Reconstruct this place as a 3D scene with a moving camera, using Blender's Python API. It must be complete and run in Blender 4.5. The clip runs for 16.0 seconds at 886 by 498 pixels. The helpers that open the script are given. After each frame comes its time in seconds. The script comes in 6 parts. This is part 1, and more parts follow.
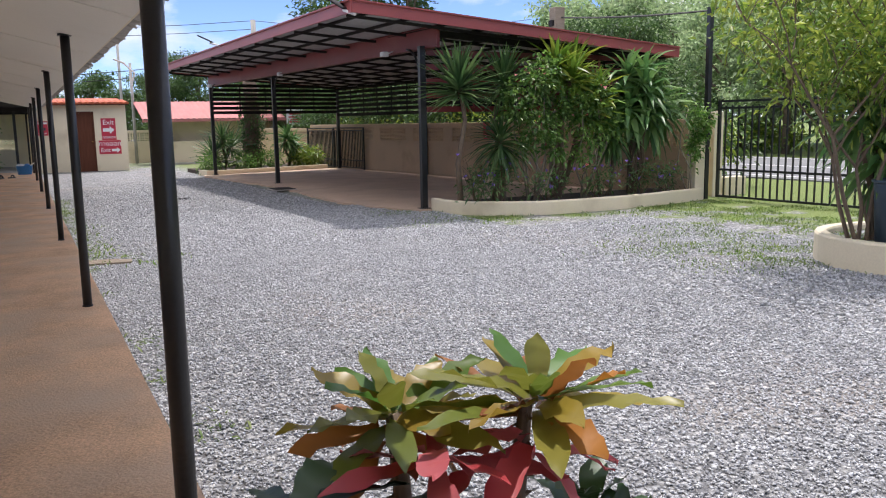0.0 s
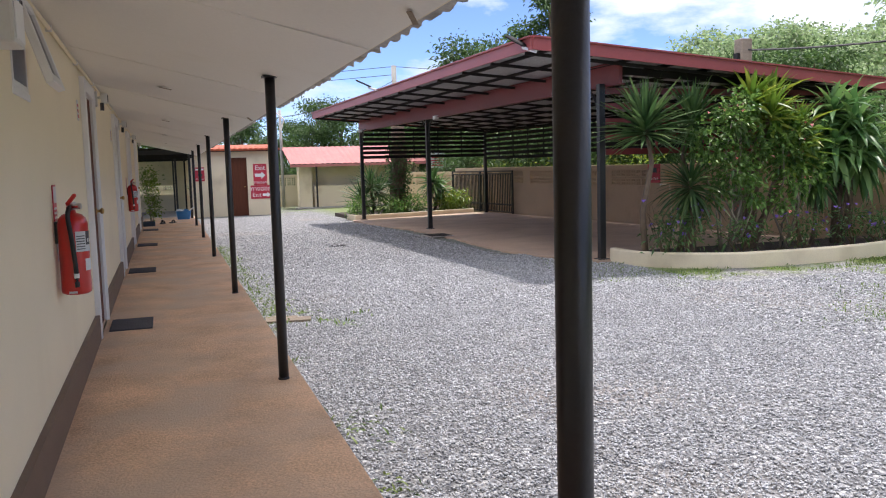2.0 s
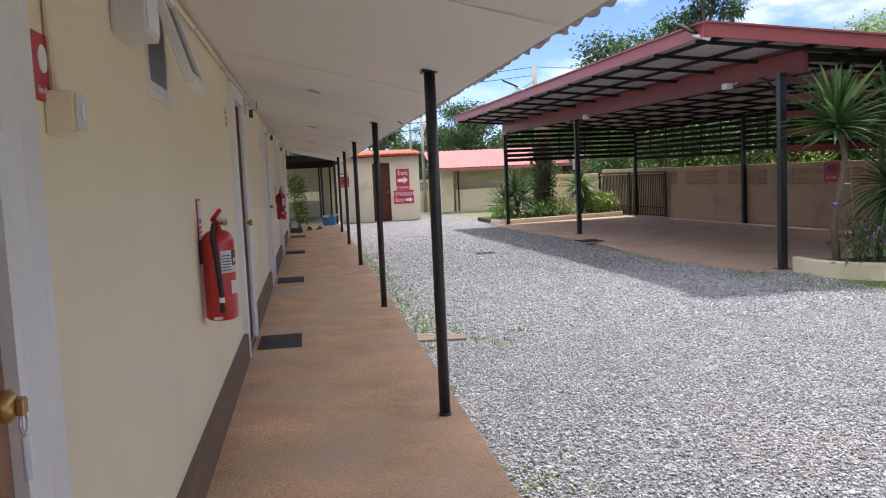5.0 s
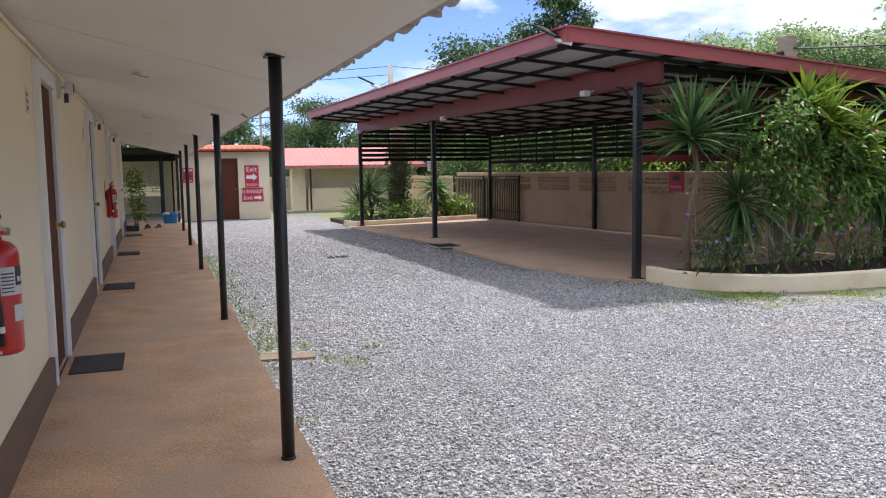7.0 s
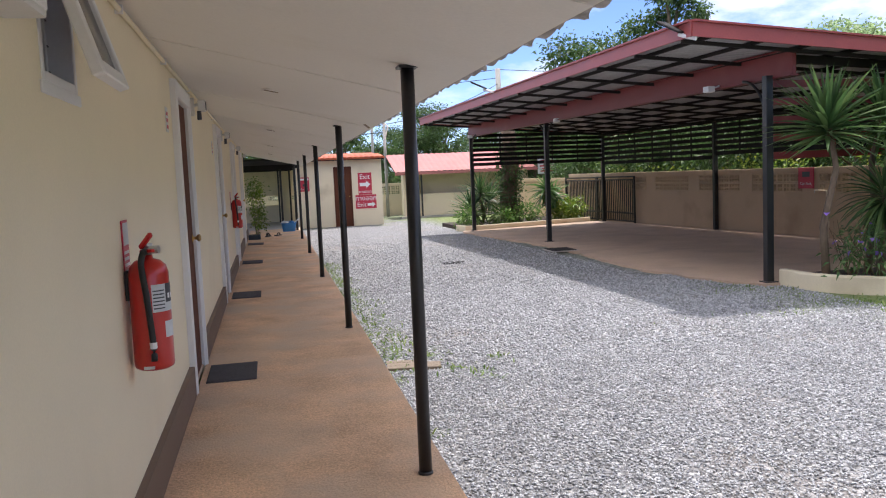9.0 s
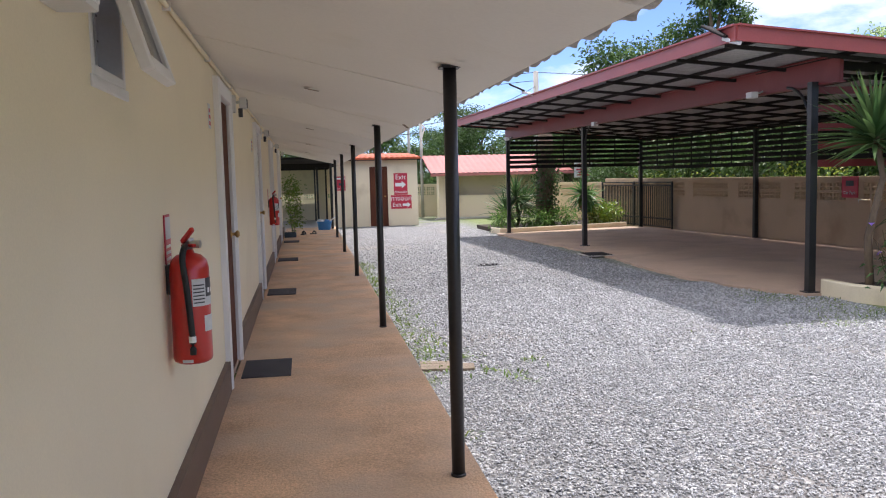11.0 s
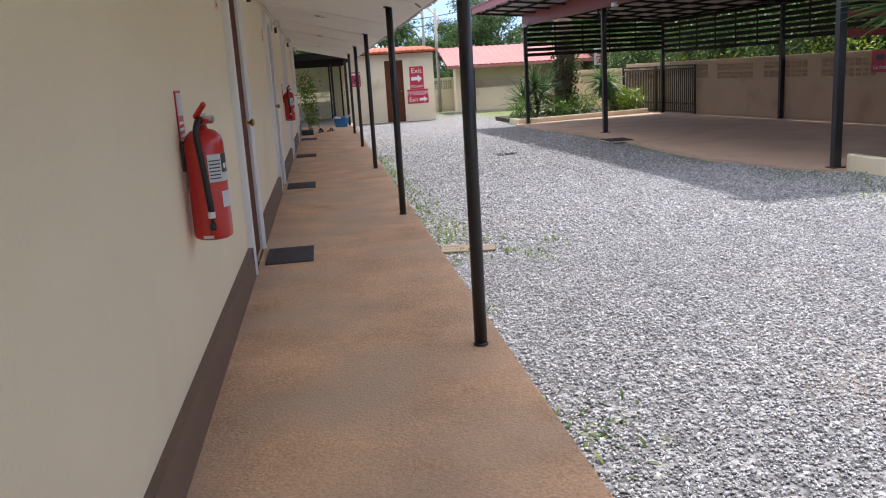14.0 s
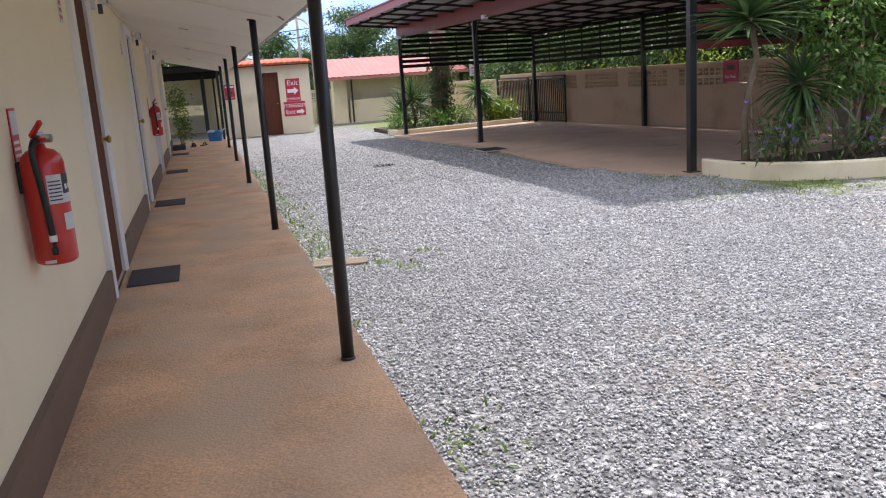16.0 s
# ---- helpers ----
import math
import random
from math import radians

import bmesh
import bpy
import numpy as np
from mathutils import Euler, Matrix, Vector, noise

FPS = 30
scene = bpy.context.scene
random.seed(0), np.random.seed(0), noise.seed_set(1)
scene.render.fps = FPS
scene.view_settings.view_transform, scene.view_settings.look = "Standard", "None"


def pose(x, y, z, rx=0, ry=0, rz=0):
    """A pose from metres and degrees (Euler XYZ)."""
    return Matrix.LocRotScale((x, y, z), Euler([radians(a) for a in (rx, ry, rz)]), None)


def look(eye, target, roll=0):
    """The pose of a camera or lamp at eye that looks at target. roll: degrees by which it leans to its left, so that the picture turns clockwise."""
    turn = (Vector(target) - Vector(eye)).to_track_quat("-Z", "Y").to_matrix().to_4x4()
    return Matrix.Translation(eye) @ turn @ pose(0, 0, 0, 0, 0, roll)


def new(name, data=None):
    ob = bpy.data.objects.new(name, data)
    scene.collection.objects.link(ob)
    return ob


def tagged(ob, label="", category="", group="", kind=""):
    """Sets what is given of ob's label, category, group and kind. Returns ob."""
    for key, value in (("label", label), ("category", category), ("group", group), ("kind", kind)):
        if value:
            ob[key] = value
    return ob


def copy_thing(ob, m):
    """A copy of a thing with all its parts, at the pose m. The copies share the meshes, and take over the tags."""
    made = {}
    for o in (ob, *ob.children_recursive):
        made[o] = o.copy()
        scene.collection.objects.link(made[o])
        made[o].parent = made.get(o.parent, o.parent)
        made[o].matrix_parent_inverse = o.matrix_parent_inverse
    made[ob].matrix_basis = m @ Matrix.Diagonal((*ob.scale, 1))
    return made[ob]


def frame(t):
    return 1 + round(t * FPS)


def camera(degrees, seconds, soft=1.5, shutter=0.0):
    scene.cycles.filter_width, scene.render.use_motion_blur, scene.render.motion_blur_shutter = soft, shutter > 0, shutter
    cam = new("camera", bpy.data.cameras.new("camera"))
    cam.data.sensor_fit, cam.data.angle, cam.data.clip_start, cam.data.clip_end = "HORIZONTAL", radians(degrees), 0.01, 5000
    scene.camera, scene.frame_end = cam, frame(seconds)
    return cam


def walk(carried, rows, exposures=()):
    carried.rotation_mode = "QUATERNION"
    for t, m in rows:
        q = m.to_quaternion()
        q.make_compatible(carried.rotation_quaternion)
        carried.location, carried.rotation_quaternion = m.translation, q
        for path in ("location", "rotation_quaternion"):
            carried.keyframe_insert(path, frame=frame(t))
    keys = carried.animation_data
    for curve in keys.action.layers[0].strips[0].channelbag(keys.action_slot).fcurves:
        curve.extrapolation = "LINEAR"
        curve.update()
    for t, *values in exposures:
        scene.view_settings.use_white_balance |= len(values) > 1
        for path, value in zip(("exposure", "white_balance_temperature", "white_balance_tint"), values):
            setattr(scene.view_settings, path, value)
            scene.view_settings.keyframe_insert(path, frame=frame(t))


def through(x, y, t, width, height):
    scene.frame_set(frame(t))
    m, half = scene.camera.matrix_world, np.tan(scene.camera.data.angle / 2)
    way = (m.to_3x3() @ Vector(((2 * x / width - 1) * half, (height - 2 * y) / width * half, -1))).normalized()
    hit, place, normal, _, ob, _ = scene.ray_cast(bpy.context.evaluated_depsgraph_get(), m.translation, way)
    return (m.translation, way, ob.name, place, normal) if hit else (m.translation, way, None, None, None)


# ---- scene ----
cam = camera(57.3, 16.0, soft=1.1)
PATH = [
    (0, (0.518, 0.289, 1.359), (1.436, 2.038, 1.049), -1.0),
    (0.5, (0.453, 0.56, 1.401), (1.391, 2.302, 1.109), -1.2),
    (1, (0.376, 0.847, 1.423), (1.184, 2.66, 1.178), -0.9),
    (1.5, (0.27, 1.122, 1.452), (1.025, 2.96, 1.229), -0.9),
    (2, (0.242, 1.399, 1.412), (0.887, 3.281, 1.209), -1.6),
    (2.5, (0.203, 1.702, 1.426), (0.758, 3.614, 1.235), -1.9),
    (3, (0.167, 1.96, 1.475), (0.633, 3.896, 1.291), -2.5),
    (5.5, (0.235, 2.213, 1.434), (0.551, 4.179, 1.249), -2.6),
    (6, (0.242, 2.361, 1.446), (0.784, 4.276, 1.244), -2.2),
    (6.5, (0.254, 2.503, 1.468), (0.85, 4.402, 1.268), -2.6),
    (7, (0.346, 2.706, 1.467), (1.015, 4.581, 1.269), -0.9),
    (7.5, (0.355, 2.767, 1.495), (1.041, 4.637, 1.309), -0.9),
    (8, (0.329, 2.775, 1.495), (0.987, 4.655, 1.316), -1.1),
    (8.5, (0.262, 2.811, 1.503), (0.731, 4.747, 1.322), -1.8),
    (9, (0.252, 2.841, 1.498), (0.666, 4.789, 1.315), -2.5),
    (9.5, (0.249, 2.848, 1.501), (0.615, 4.806, 1.322), -3.0),
    (12, (0.219, 2.872, 1.471), (0.549, 4.836, 1.286), -0.9),
    (12.5, (0.214, 2.876, 1.38), (0.516, 4.819, 1.013), -1.2),
    (13, (0.229, 2.871, 1.363), (0.511, 4.805, 0.937), -1.7),
    (13.5, (0.232, 2.866, 1.369), (0.501, 4.802, 0.946), -2.6),
    (14, (0.243, 2.863, 1.371), (0.51, 4.8, 0.95), -3.5),
    (14.5, (0.283, 2.855, 1.372), (0.618, 4.781, 0.951), -4.0),
    (15, (0.31, 2.842, 1.372), (0.727, 4.753, 0.951), -3.9),
    (15.5, (0.322, 2.845, 1.371), (0.801, 4.741, 0.953), -3.8),
    (16, (0.351, 2.836, 1.375), (0.892, 4.717, 0.962), -3.9),
]
walk(cam, [(t, look(eye, target, roll)) for t, eye, target, roll in PATH], [(0, 0.66, 6500, 13), (1.2, 0.70, 6500, 13), (2.5, 0.83, 6500, 13), (5.5, 0.84, 6500, 13), (7, 0.76, 6500, 13), (8, 0.78, 6500, 13), (9.5, 0.93, 6500, 13), (12.5, 0.92, 6500, 13), (16, 0.88, 6500, 13)])

# ---- light ----
SUN = Vector((0.36, 0.78, 2.93)).normalized()          # towards the sun
world = bpy.data.worlds.new("world")
scene.world = world
world.use_nodes = True
wn, wl = world.node_tree.nodes, world.node_tree.links
wn.clear()
w_out, w_bg = wn.new("ShaderNodeOutputWorld"), wn.new("ShaderNodeBackground")
sky = wn.new("ShaderNodeTexSky")
sky.sky_type, sky.sun_disc = "NISHITA", False
sky.sun_elevation, sky.sun_rotation = math.asin(SUN.z), math.atan2(SUN.x, SUN.y)
sky.dust_density, sky.ozone_density, sky.air_density = 0.1, 1.6, 0.6
w_co, w_map = wn.new("ShaderNodeTexCoord"), wn.new("ShaderNodeMapping")
w_map.inputs["Scale"].default_value = (1, 1, 2.6)
w_noise, w_ramp, w_mix = wn.new("ShaderNodeTexNoise"), wn.new("ShaderNodeValToRGB"), wn.new("ShaderNodeMixRGB")
w_noise.inputs["Scale"].default_value, w_noise.inputs["Detail"].default_value = 3.1, 9
w_noise.inputs["Roughness"].default_value = 0.58
w_ramp.color_ramp.elements[0].position, w_ramp.color_ramp.elements[1].position = 0.47, 0.60
w_up, w_lift, w_cloud = wn.new("ShaderNodeSeparateXYZ"), wn.new("ShaderNodeMapRange"), wn.new("ShaderNodeMixRGB")
w_lift.inputs[1].default_value, w_lift.inputs[2].default_value = 0.1, 0.9
w_cloud.inputs[1].default_value, w_cloud.inputs[2].default_value = (4.3, 4.5, 4.8, 1), (16.0, 15.6, 14.8, 1)    # clouds brighten towards the high sun
w_bg.inputs["Strength"].default_value = 0.15
wl.new(w_co.outputs["Generated"], w_map.inputs[0])
wl.new(w_map.outputs[0], w_noise.inputs["Vector"])
wl.new(w_noise.outputs["Fac"], w_ramp.inputs[0])
wl.new(w_ramp.outputs[0], w_mix.inputs[0])
wl.new(w_co.outputs["Generated"], w_up.inputs[0])
wl.new(w_up.outputs[2], w_lift.inputs[0])
wl.new(w_lift.outputs[0], w_cloud.inputs[0])
wl.new(w_cloud.outputs[0], w_mix.inputs[2])
w_blue = wn.new("ShaderNodeMixRGB")
w_blue.blend_type = "MULTIPLY"
w_blue.inputs[0].default_value, w_blue.inputs[2].default_value = 1.0, (0.60, 0.66, 0.84, 1)
wl.new(sky.outputs[0], w_blue.inputs[1])
wl.new(w_blue.outputs[0], w_mix.inputs[1])
wl.new(w_mix.outputs[0], w_bg.inputs[0])
wl.new(w_bg.outputs[0], w_out.inputs[0])
sun_data = bpy.data.lights.new("sun", "SUN")
sun_data.energy, sun_data.angle, sun_data.color = 2.7, radians(0.6), (1.0, 0.96, 0.92)
sun = new("sun", sun_data)
sun.matrix_world = look((0, 0, 40), Vector((0, 0, 40)) - SUN)


# ---- materials ----
def material(name, colour, rough=0.7, metal=0.0, vary=0.15, scale=6.0, bump=0.2, fine=80.0, stain=None, stain_at=(0.55, 0.75), stain_scale=1.3,
             per_object=0.0, per_island=0.0, clear=0.0, stretch=(1, 1, 1), specular=0.5):
    """A worn surface: colour varied at two scales, optional stains, a fine relief."""
    m = bpy.data.materials.new(name)
    m.use_nodes = True
    n, l = m.node_tree.nodes, m.node_tree.links
    b = n["Principled BSDF"]
    b.inputs["Roughness"].default_value, b.inputs["Metallic"].default_value = rough, metal
    b.inputs["Specular IOR Level"].default_value = specular
    if clear:
        b.inputs["Coat Weight"].default_value = clear
        b.inputs["Coat Roughness"].default_value = 0.15
    co, mp = n.new("ShaderNodeTexCoord"), n.new("ShaderNodeMapping")
    mp.inputs["Scale"].default_value = stretch
    l.new(co.outputs["Object"], mp.inputs[0])
    big, small = n.new("ShaderNodeTexNoise"), n.new("ShaderNodeTexNoise")
    big.inputs["Scale"].default_value, big.inputs["Detail"].default_value = scale, 5
    small.inputs["Scale"].default_value, small.inputs["Detail"].default_value = fine, 3
    for t in (big, small):
        l.new(mp.outputs[0], t.inputs["Vector"])
    add = n.new("ShaderNodeMath")
    add.operation = "ADD"
    l.new(big.outputs["Fac"], add.inputs[0])
    l.new(small.outputs["Fac"], add.inputs[1])
    rng = n.new("ShaderNodeMapRange")
    rng.inputs[1].default_value, rng.inputs[2].default_value = 0.6, 1.4
    rng.inputs[3].default_value, rng.inputs[4].default_value = 1 - vary, 1 + vary
    l.new(add.outputs[0], rng.inputs[0])
    value = rng.outputs[0]
    for amount, node, socket in ((per_object, "ShaderNodeObjectInfo", "Random"), (per_island, "ShaderNodeNewGeometry", "Random Per Island")):
        if amount:
            info, r2, mul = n.new(node), n.new("ShaderNodeMapRange"), n.new("ShaderNodeMath")
            r2.inputs[3].default_value, r2.inputs[4].default_value = 1 - amount, 1 + amount
            l.new(info.outputs[socket], r2.inputs[0])
            mul.operation = "MULTIPLY"
            l.new(value, mul.inputs[0])
            l.new(r2.outputs[0], mul.inputs[1])
            value = mul.outputs[0]
    hsv = n.new("ShaderNodeHueSaturation")
    hsv.inputs["Color"].default_value = (*colour, 1)
    l.new(value, hsv.inputs["Value"])
    last = hsv.outputs[0]
    if stain:
        st, ramp, mix = n.new("ShaderNodeTexNoise"), n.new("ShaderNodeMapRange"), n.new("ShaderNodeMixRGB")
        st.inputs["Scale"].default_value, st.inputs["Detail"].default_value = stain_scale, 7
        ramp.inputs[1].default_value, ramp.inputs[2].default_value = stain_at
        mix.inputs[2].default_value = (*stain, 1)
        l.new(mp.outputs[0], st.inputs["Vector"])
        l.new(st.outputs["Fac"], ramp.inputs[0])
        l.new(ramp.outputs[0], mix.inputs[0])
        l.new(last, mix.inputs[1])
        last = mix.outputs[0]
    l.new(last, b.inputs["Base Color"])
    if bump:
        bp = n.new("ShaderNodeBump")
        bp.inputs["Strength"].default_value, bp.inputs["Distance"].default_value = bump, 0.01
        l.new(small.outputs["Fac"], bp.inputs["Height"])
        l.new(bp.outputs[0], b.inputs["Normal"])
    return m


def leaf_material(name, colour, second, rough=0.45, through=0.35, spread=0.35):
    """Leaves: a colour for each island between two, some light through them."""
    m = bpy.data.materials.new(name)
    m.use_nodes = True
    n, l = m.node_tree.nodes, m.node_tree.links
    b = n["Principled BSDF"]
    b.inputs["Roughness"].default_value = rough
    geo, mix, no, co = n.new("ShaderNodeNewGeometry"), n.new("ShaderNodeMixRGB"), n.new("ShaderNodeTexNoise"), n.new("ShaderNodeTexCoord")
    mix.inputs[1].default_value, mix.inputs[2].default_value = (*colour, 1), (*second, 1)
    no.inputs["Scale"].default_value = 1.3
    l.new(co.outputs["Object"], no.inputs["Vector"])
    add, hs, r = n.new("ShaderNodeMath"), n.new("ShaderNodeHueSaturation"), n.new("ShaderNodeMapRange")
    add.operation = "MULTIPLY_ADD"
    add.inputs[1].default_value, add.inputs[2].default_value = 1.3, -0.25
    l.new(geo.outputs["Random Per Island"], add.inputs[0])
    l.new(add.outputs[0], mix.inputs[0])
    r.inputs[1].default_value, r.inputs[2].default_value, r.inputs[3].default_value, r.inputs[4].default_value = 0.3, 0.7, 1 - spread, 1 + spread
    l.new(no.outputs["Fac"], r.inputs[0])
    l.new(r.outputs[0], hs.inputs["Value"])
    l.new(mix.outputs[0], hs.inputs["Color"])
    l.new(hs.outputs[0], b.inputs["Base Color"])
    tr, ms, out = n.new("ShaderNodeBsdfTranslucent"), n.new("ShaderNodeMixShader"), n["Material Output"]
    l.new(hs.outputs[0], tr.inputs["Color"])
    ms.inputs[0].default_value = through
    l.new(b.outputs[0], ms.inputs[1])
    l.new(tr.outputs[0], ms.inputs[2])
    l.new(ms.outputs[0], out.inputs["Surface"])
    return m


def ground_material():
    """Crushed stone in the yard that gives way to soil and grass along the beds, the gate and outside."""
    m = bpy.data.materials.new("yard_ground")
    m.use_nodes = True
    n, l = m.node_tree.nodes, m.node_tree.links
    b = n["Principled BSDF"]
    b.inputs["Roughness"].default_value = 0.85
    co = n.new("ShaderNodeTexCoord")
    v, v2 = n.new("ShaderNodeTexVoronoi"), n.new("ShaderNodeTexVoronoi")
    v.inputs["Scale"].default_value, v2.inputs["Scale"].default_value = 34, 61
    ramp = n.new("ShaderNodeValToRGB")
    e = ramp.color_ramp.elements
    e[0].position, e[0].color = 0.0, (0.13, 0.13, 0.135, 1)
    e[1].position, e[1].color = 1.0, (0.62, 0.61, 0.60, 1)
    for p, c in ((0.35, (0.30, 0.30, 0.31)), (0.6, (0.355, 0.35, 0.345)), (0.8, (0.44, 0.44, 0.45))):
        e.new(p).color = (*c, 1)
    sep = n.new("ShaderNodeSeparateColor")
    for t in (v, v2):
        l.new(co.outputs["Object"], t.inputs["Vector"])
    l.new(v.outputs["Color"], sep.inputs[0])
    l.new(sep.outputs[0], ramp.inputs[0])
    # shade between the stones, put into the colour: darker towards each stone's edge
    gap_shade = n.new("ShaderNodeMapRange")
    gap_shade.inputs[1].default_value, gap_shade.inputs[2].default_value, gap_shade.inputs[3].default_value, gap_shade.inputs[4].default_value = 0.25, 0.75, 1.0, 0.45
    l.new(v.outputs["Distance"], gap_shade.inputs[0])
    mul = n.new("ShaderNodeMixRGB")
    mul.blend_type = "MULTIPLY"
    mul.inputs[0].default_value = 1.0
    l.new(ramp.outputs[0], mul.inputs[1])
    l.new(gap_shade.outputs[0], mul.inputs[2])
    # dusty brown wheel tracks
    dust, dr, dm = n.new("ShaderNodeTexNoise"), n.new("ShaderNodeMapRange"), n.new("ShaderNodeMixRGB")
    dust.inputs["Scale"].default_value, dust.inputs["Detail"].default_value = 0.55, 6
    dr.inputs[1].default_value, dr.inputs[2].default_value, dr.inputs[4].default_value = 0.54, 0.74, 0.45
    dm.inputs[2].default_value = (0.34, 0.27, 0.21, 1)
    l.new(co.outputs["Object"], dust.inputs["Vector"])
    l.new(dust.outputs["Fac"], dr.inputs[0])
    l.new(dr.outputs[0], dm.inputs[0])
    l.new(mul.outputs[0], dm.inputs[1])
    # grass
    gn, gr, grass = n.new("ShaderNodeTexNoise"), n.new("ShaderNodeMapRange"), n.new("ShaderNodeMixRGB")
    gn.inputs["Scale"].default_value, gn.inputs["Detail"].default_value = 22, 6
    grass.inputs[1].default_value, grass.inputs[2].default_value = (0.10, 0.17, 0.035, 1), (0.24, 0.27, 0.08, 1)
    l.new(co.outputs["Object"], gn.inputs["Vector"])
    l.new(gn.outputs["Fac"], grass.inputs[0])
    soil, sm = n.new("ShaderNodeMixRGB"), n.new("ShaderNodeTexNoise")
    sm.inputs["Scale"].default_value, sm.inputs["Detail"].default_value = 1.9, 6
    xyz = n.new("ShaderNodeSeparateXYZ")
    l.new(co.outputs["Object"], xyz.inputs[0])
    l.new(co.outputs["Object"], sm.inputs["Vector"])

    def calc(op, a, c):
        t = n.new("ShaderNodeMath")
        t.operation, t.use_clamp = op, False
        for k, q in enumerate((a, c)):
            if isinstance(q, (int, float)):
                t.inputs[k].default_value = q
            else:
                l.new(q, t.inputs[k])
        return t.outputs[0]

    def ramp_of(value, lo, hi):
        t = n.new("ShaderNodeMapRange")
        t.inputs[1].default_value, t.inputs[2].default_value = lo, hi
        l.new(value, t.inputs[0])
        return t.outputs[0]

    wob = calc("MULTIPLY", calc("SUBTRACT", sm.outputs["Fac"], 0.5), 8.0)
    east = ramp_of(calc("ADD", calc("ADD", xyz.outputs[0], calc("MULTIPLY", xyz.outputs[1], 0.05)), wob), 9.2, 10.2)
    bedside = calc("MULTIPLY", ramp_of(calc("ADD", xyz.outputs[1], calc("MULTIPLY", wob, 0.5)), 9.3, 10.0), ramp_of(xyz.outputs[0], 5.2, 6.2))
    north = calc("MULTIPLY", ramp_of(calc("ADD", xyz.outputs[1], calc("MULTIPLY", wob, 2.0)), 30.5, 32.5), 0.6)
    west = ramp_of(calc("MULTIPLY", xyz.outputs[0], -1.0), -0.9, -0.7)
    mask = calc("MAXIMUM", calc("MAXIMUM", east, calc("MULTIPLY", bedside, 0.85)), calc("MAXIMUM", north, west))
    l.new(mask, soil.inputs[0])
    l.new(dm.outputs[0], soil.inputs[1])
    l.new(grass.outputs[0], soil.inputs[2])
    l.new(soil.outputs[0], b.inputs["Base Color"])
    bp = n.new("ShaderNodeBump")
    bp.inputs["Strength"].default_value, bp.inputs["Distance"].default_value = 0.9, 0.02
    l.new(calc("ADD", v.outputs["Distance"], calc("MULTIPLY", v2.outputs["Distance"], 0.5)), bp.inputs["Height"])
    bp.invert = True
    l.new(bp.outputs[0], b.inputs["Normal"])
    return m


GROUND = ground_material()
STONE = material("crushed_stone", (0.405, 0.41, 0.425), 0.8, vary=0.2, per_island=0.46, scale=3, fine=150, bump=0.4)
CREAM = material("cream_wall_paint", (0.84, 0.74, 0.54), 0.6, vary=0.05, scale=1.4, fine=180, bump=0.12, stain=(0.76, 0.66, 0.47), stain_at=(0.6, 0.85), stain_scale=0.9)
CREAM_FAR = material("weathered_cream_render", (0.78, 0.68, 0.50), 0.75, vary=0.08, scale=1.1, fine=60, bump=0.2, stain=(0.55, 0.45, 0.31), stain_at=(0.55, 0.8), stain_scale=1.2)
TAN = material("tan_wall_render", (0.56, 0.41, 0.26), 0.8, vary=0.1, scale=1.2, fine=60, bump=0.25, stain=(0.38, 0.26, 0.16), stain_at=(0.55, 0.8))
PLINTH = material("brown_plinth_paint", (0.16, 0.105, 0.075), 0.6, vary=0.12, scale=5, fine=120)
WHITE = material("white_gloss_paint", (0.78, 0.77, 0.76), 0.35, vary=0.04, scale=3, fine=90, bump=0.05)
CEILING = material("white_board_soffit", (0.82, 0.80, 0.75), 0.7, vary=0.04, scale=0.9, fine=60, bump=0.08, stain=(0.70, 0.66, 0.58), stain_at=(0.6, 0.85))
FASCIA = material("stained_cream_fascia", (0.74, 0.67, 0.52), 0.65, vary=0.1, scale=3, fine=70, stain=(0.33, 0.27, 0.2), stain_at=(0.62, 0.8), stain_scale=5)
CEMENT = material("grey_fibre_cement", (0.40, 0.37, 0.34), 0.9, vary=0.25, scale=4, fine=60, bump=0.5, stain=(0.16, 0.14, 0.12), stain_at=(0.5, 0.7), stain_scale=6)
WALKWAY = material("red_brown_walk_concrete", (0.63, 0.405, 0.245), 0.85, vary=0.42, scale=2.4, fine=85, bump=0.7, stain=(0.54, 0.405, 0.29), stain_at=(0.44, 0.68), stain_scale=1.3)
WALKEDGE = material("grey_walk_border", (0.46, 0.345, 0.25), 0.85, vary=0.15, scale=3, fine=120, bump=0.6, stain=(0.52, 0.33, 0.2), stain_at=(0.46, 0.7), stain_scale=1.1)
SLAB = material("pinkish_carport_concrete", (0.50, 0.36, 0.265), 0.8, vary=0.18, scale=1.2, fine=70, bump=0.4, stain=(0.40, 0.30, 0.23), stain_at=(0.5, 0.72))
BLACK = material("black_painted_steel", (0.014, 0.014, 0.016), 0.38, vary=0.25, scale=4, fine=60, bump=0.1, clear=0.15)
DARK = material("dark_steel", (0.022, 0.019, 0.019), 0.7, specular=0.2, vary=0.2, scale=4, fine=50)
MAROON = material("maroon_painted_steel", (0.20, 0.030, 0.032), 0.42, vary=0.12, scale=2, fine=60, bump=0.08, stain=(0.26, 0.07, 0.06), stain_at=(0.6, 0.85))
REDTRIM = material("red_roof_trim", (0.33, 0.07, 0.065), 0.4, vary=0.1, scale=2, fine=50, bump=0.05)
SHEET = material("galvanised_roof_sheet", (0.50, 0.50, 0.52), 0.5, 0.2, vary=0.15, scale=2, fine=30, bump=0.05)
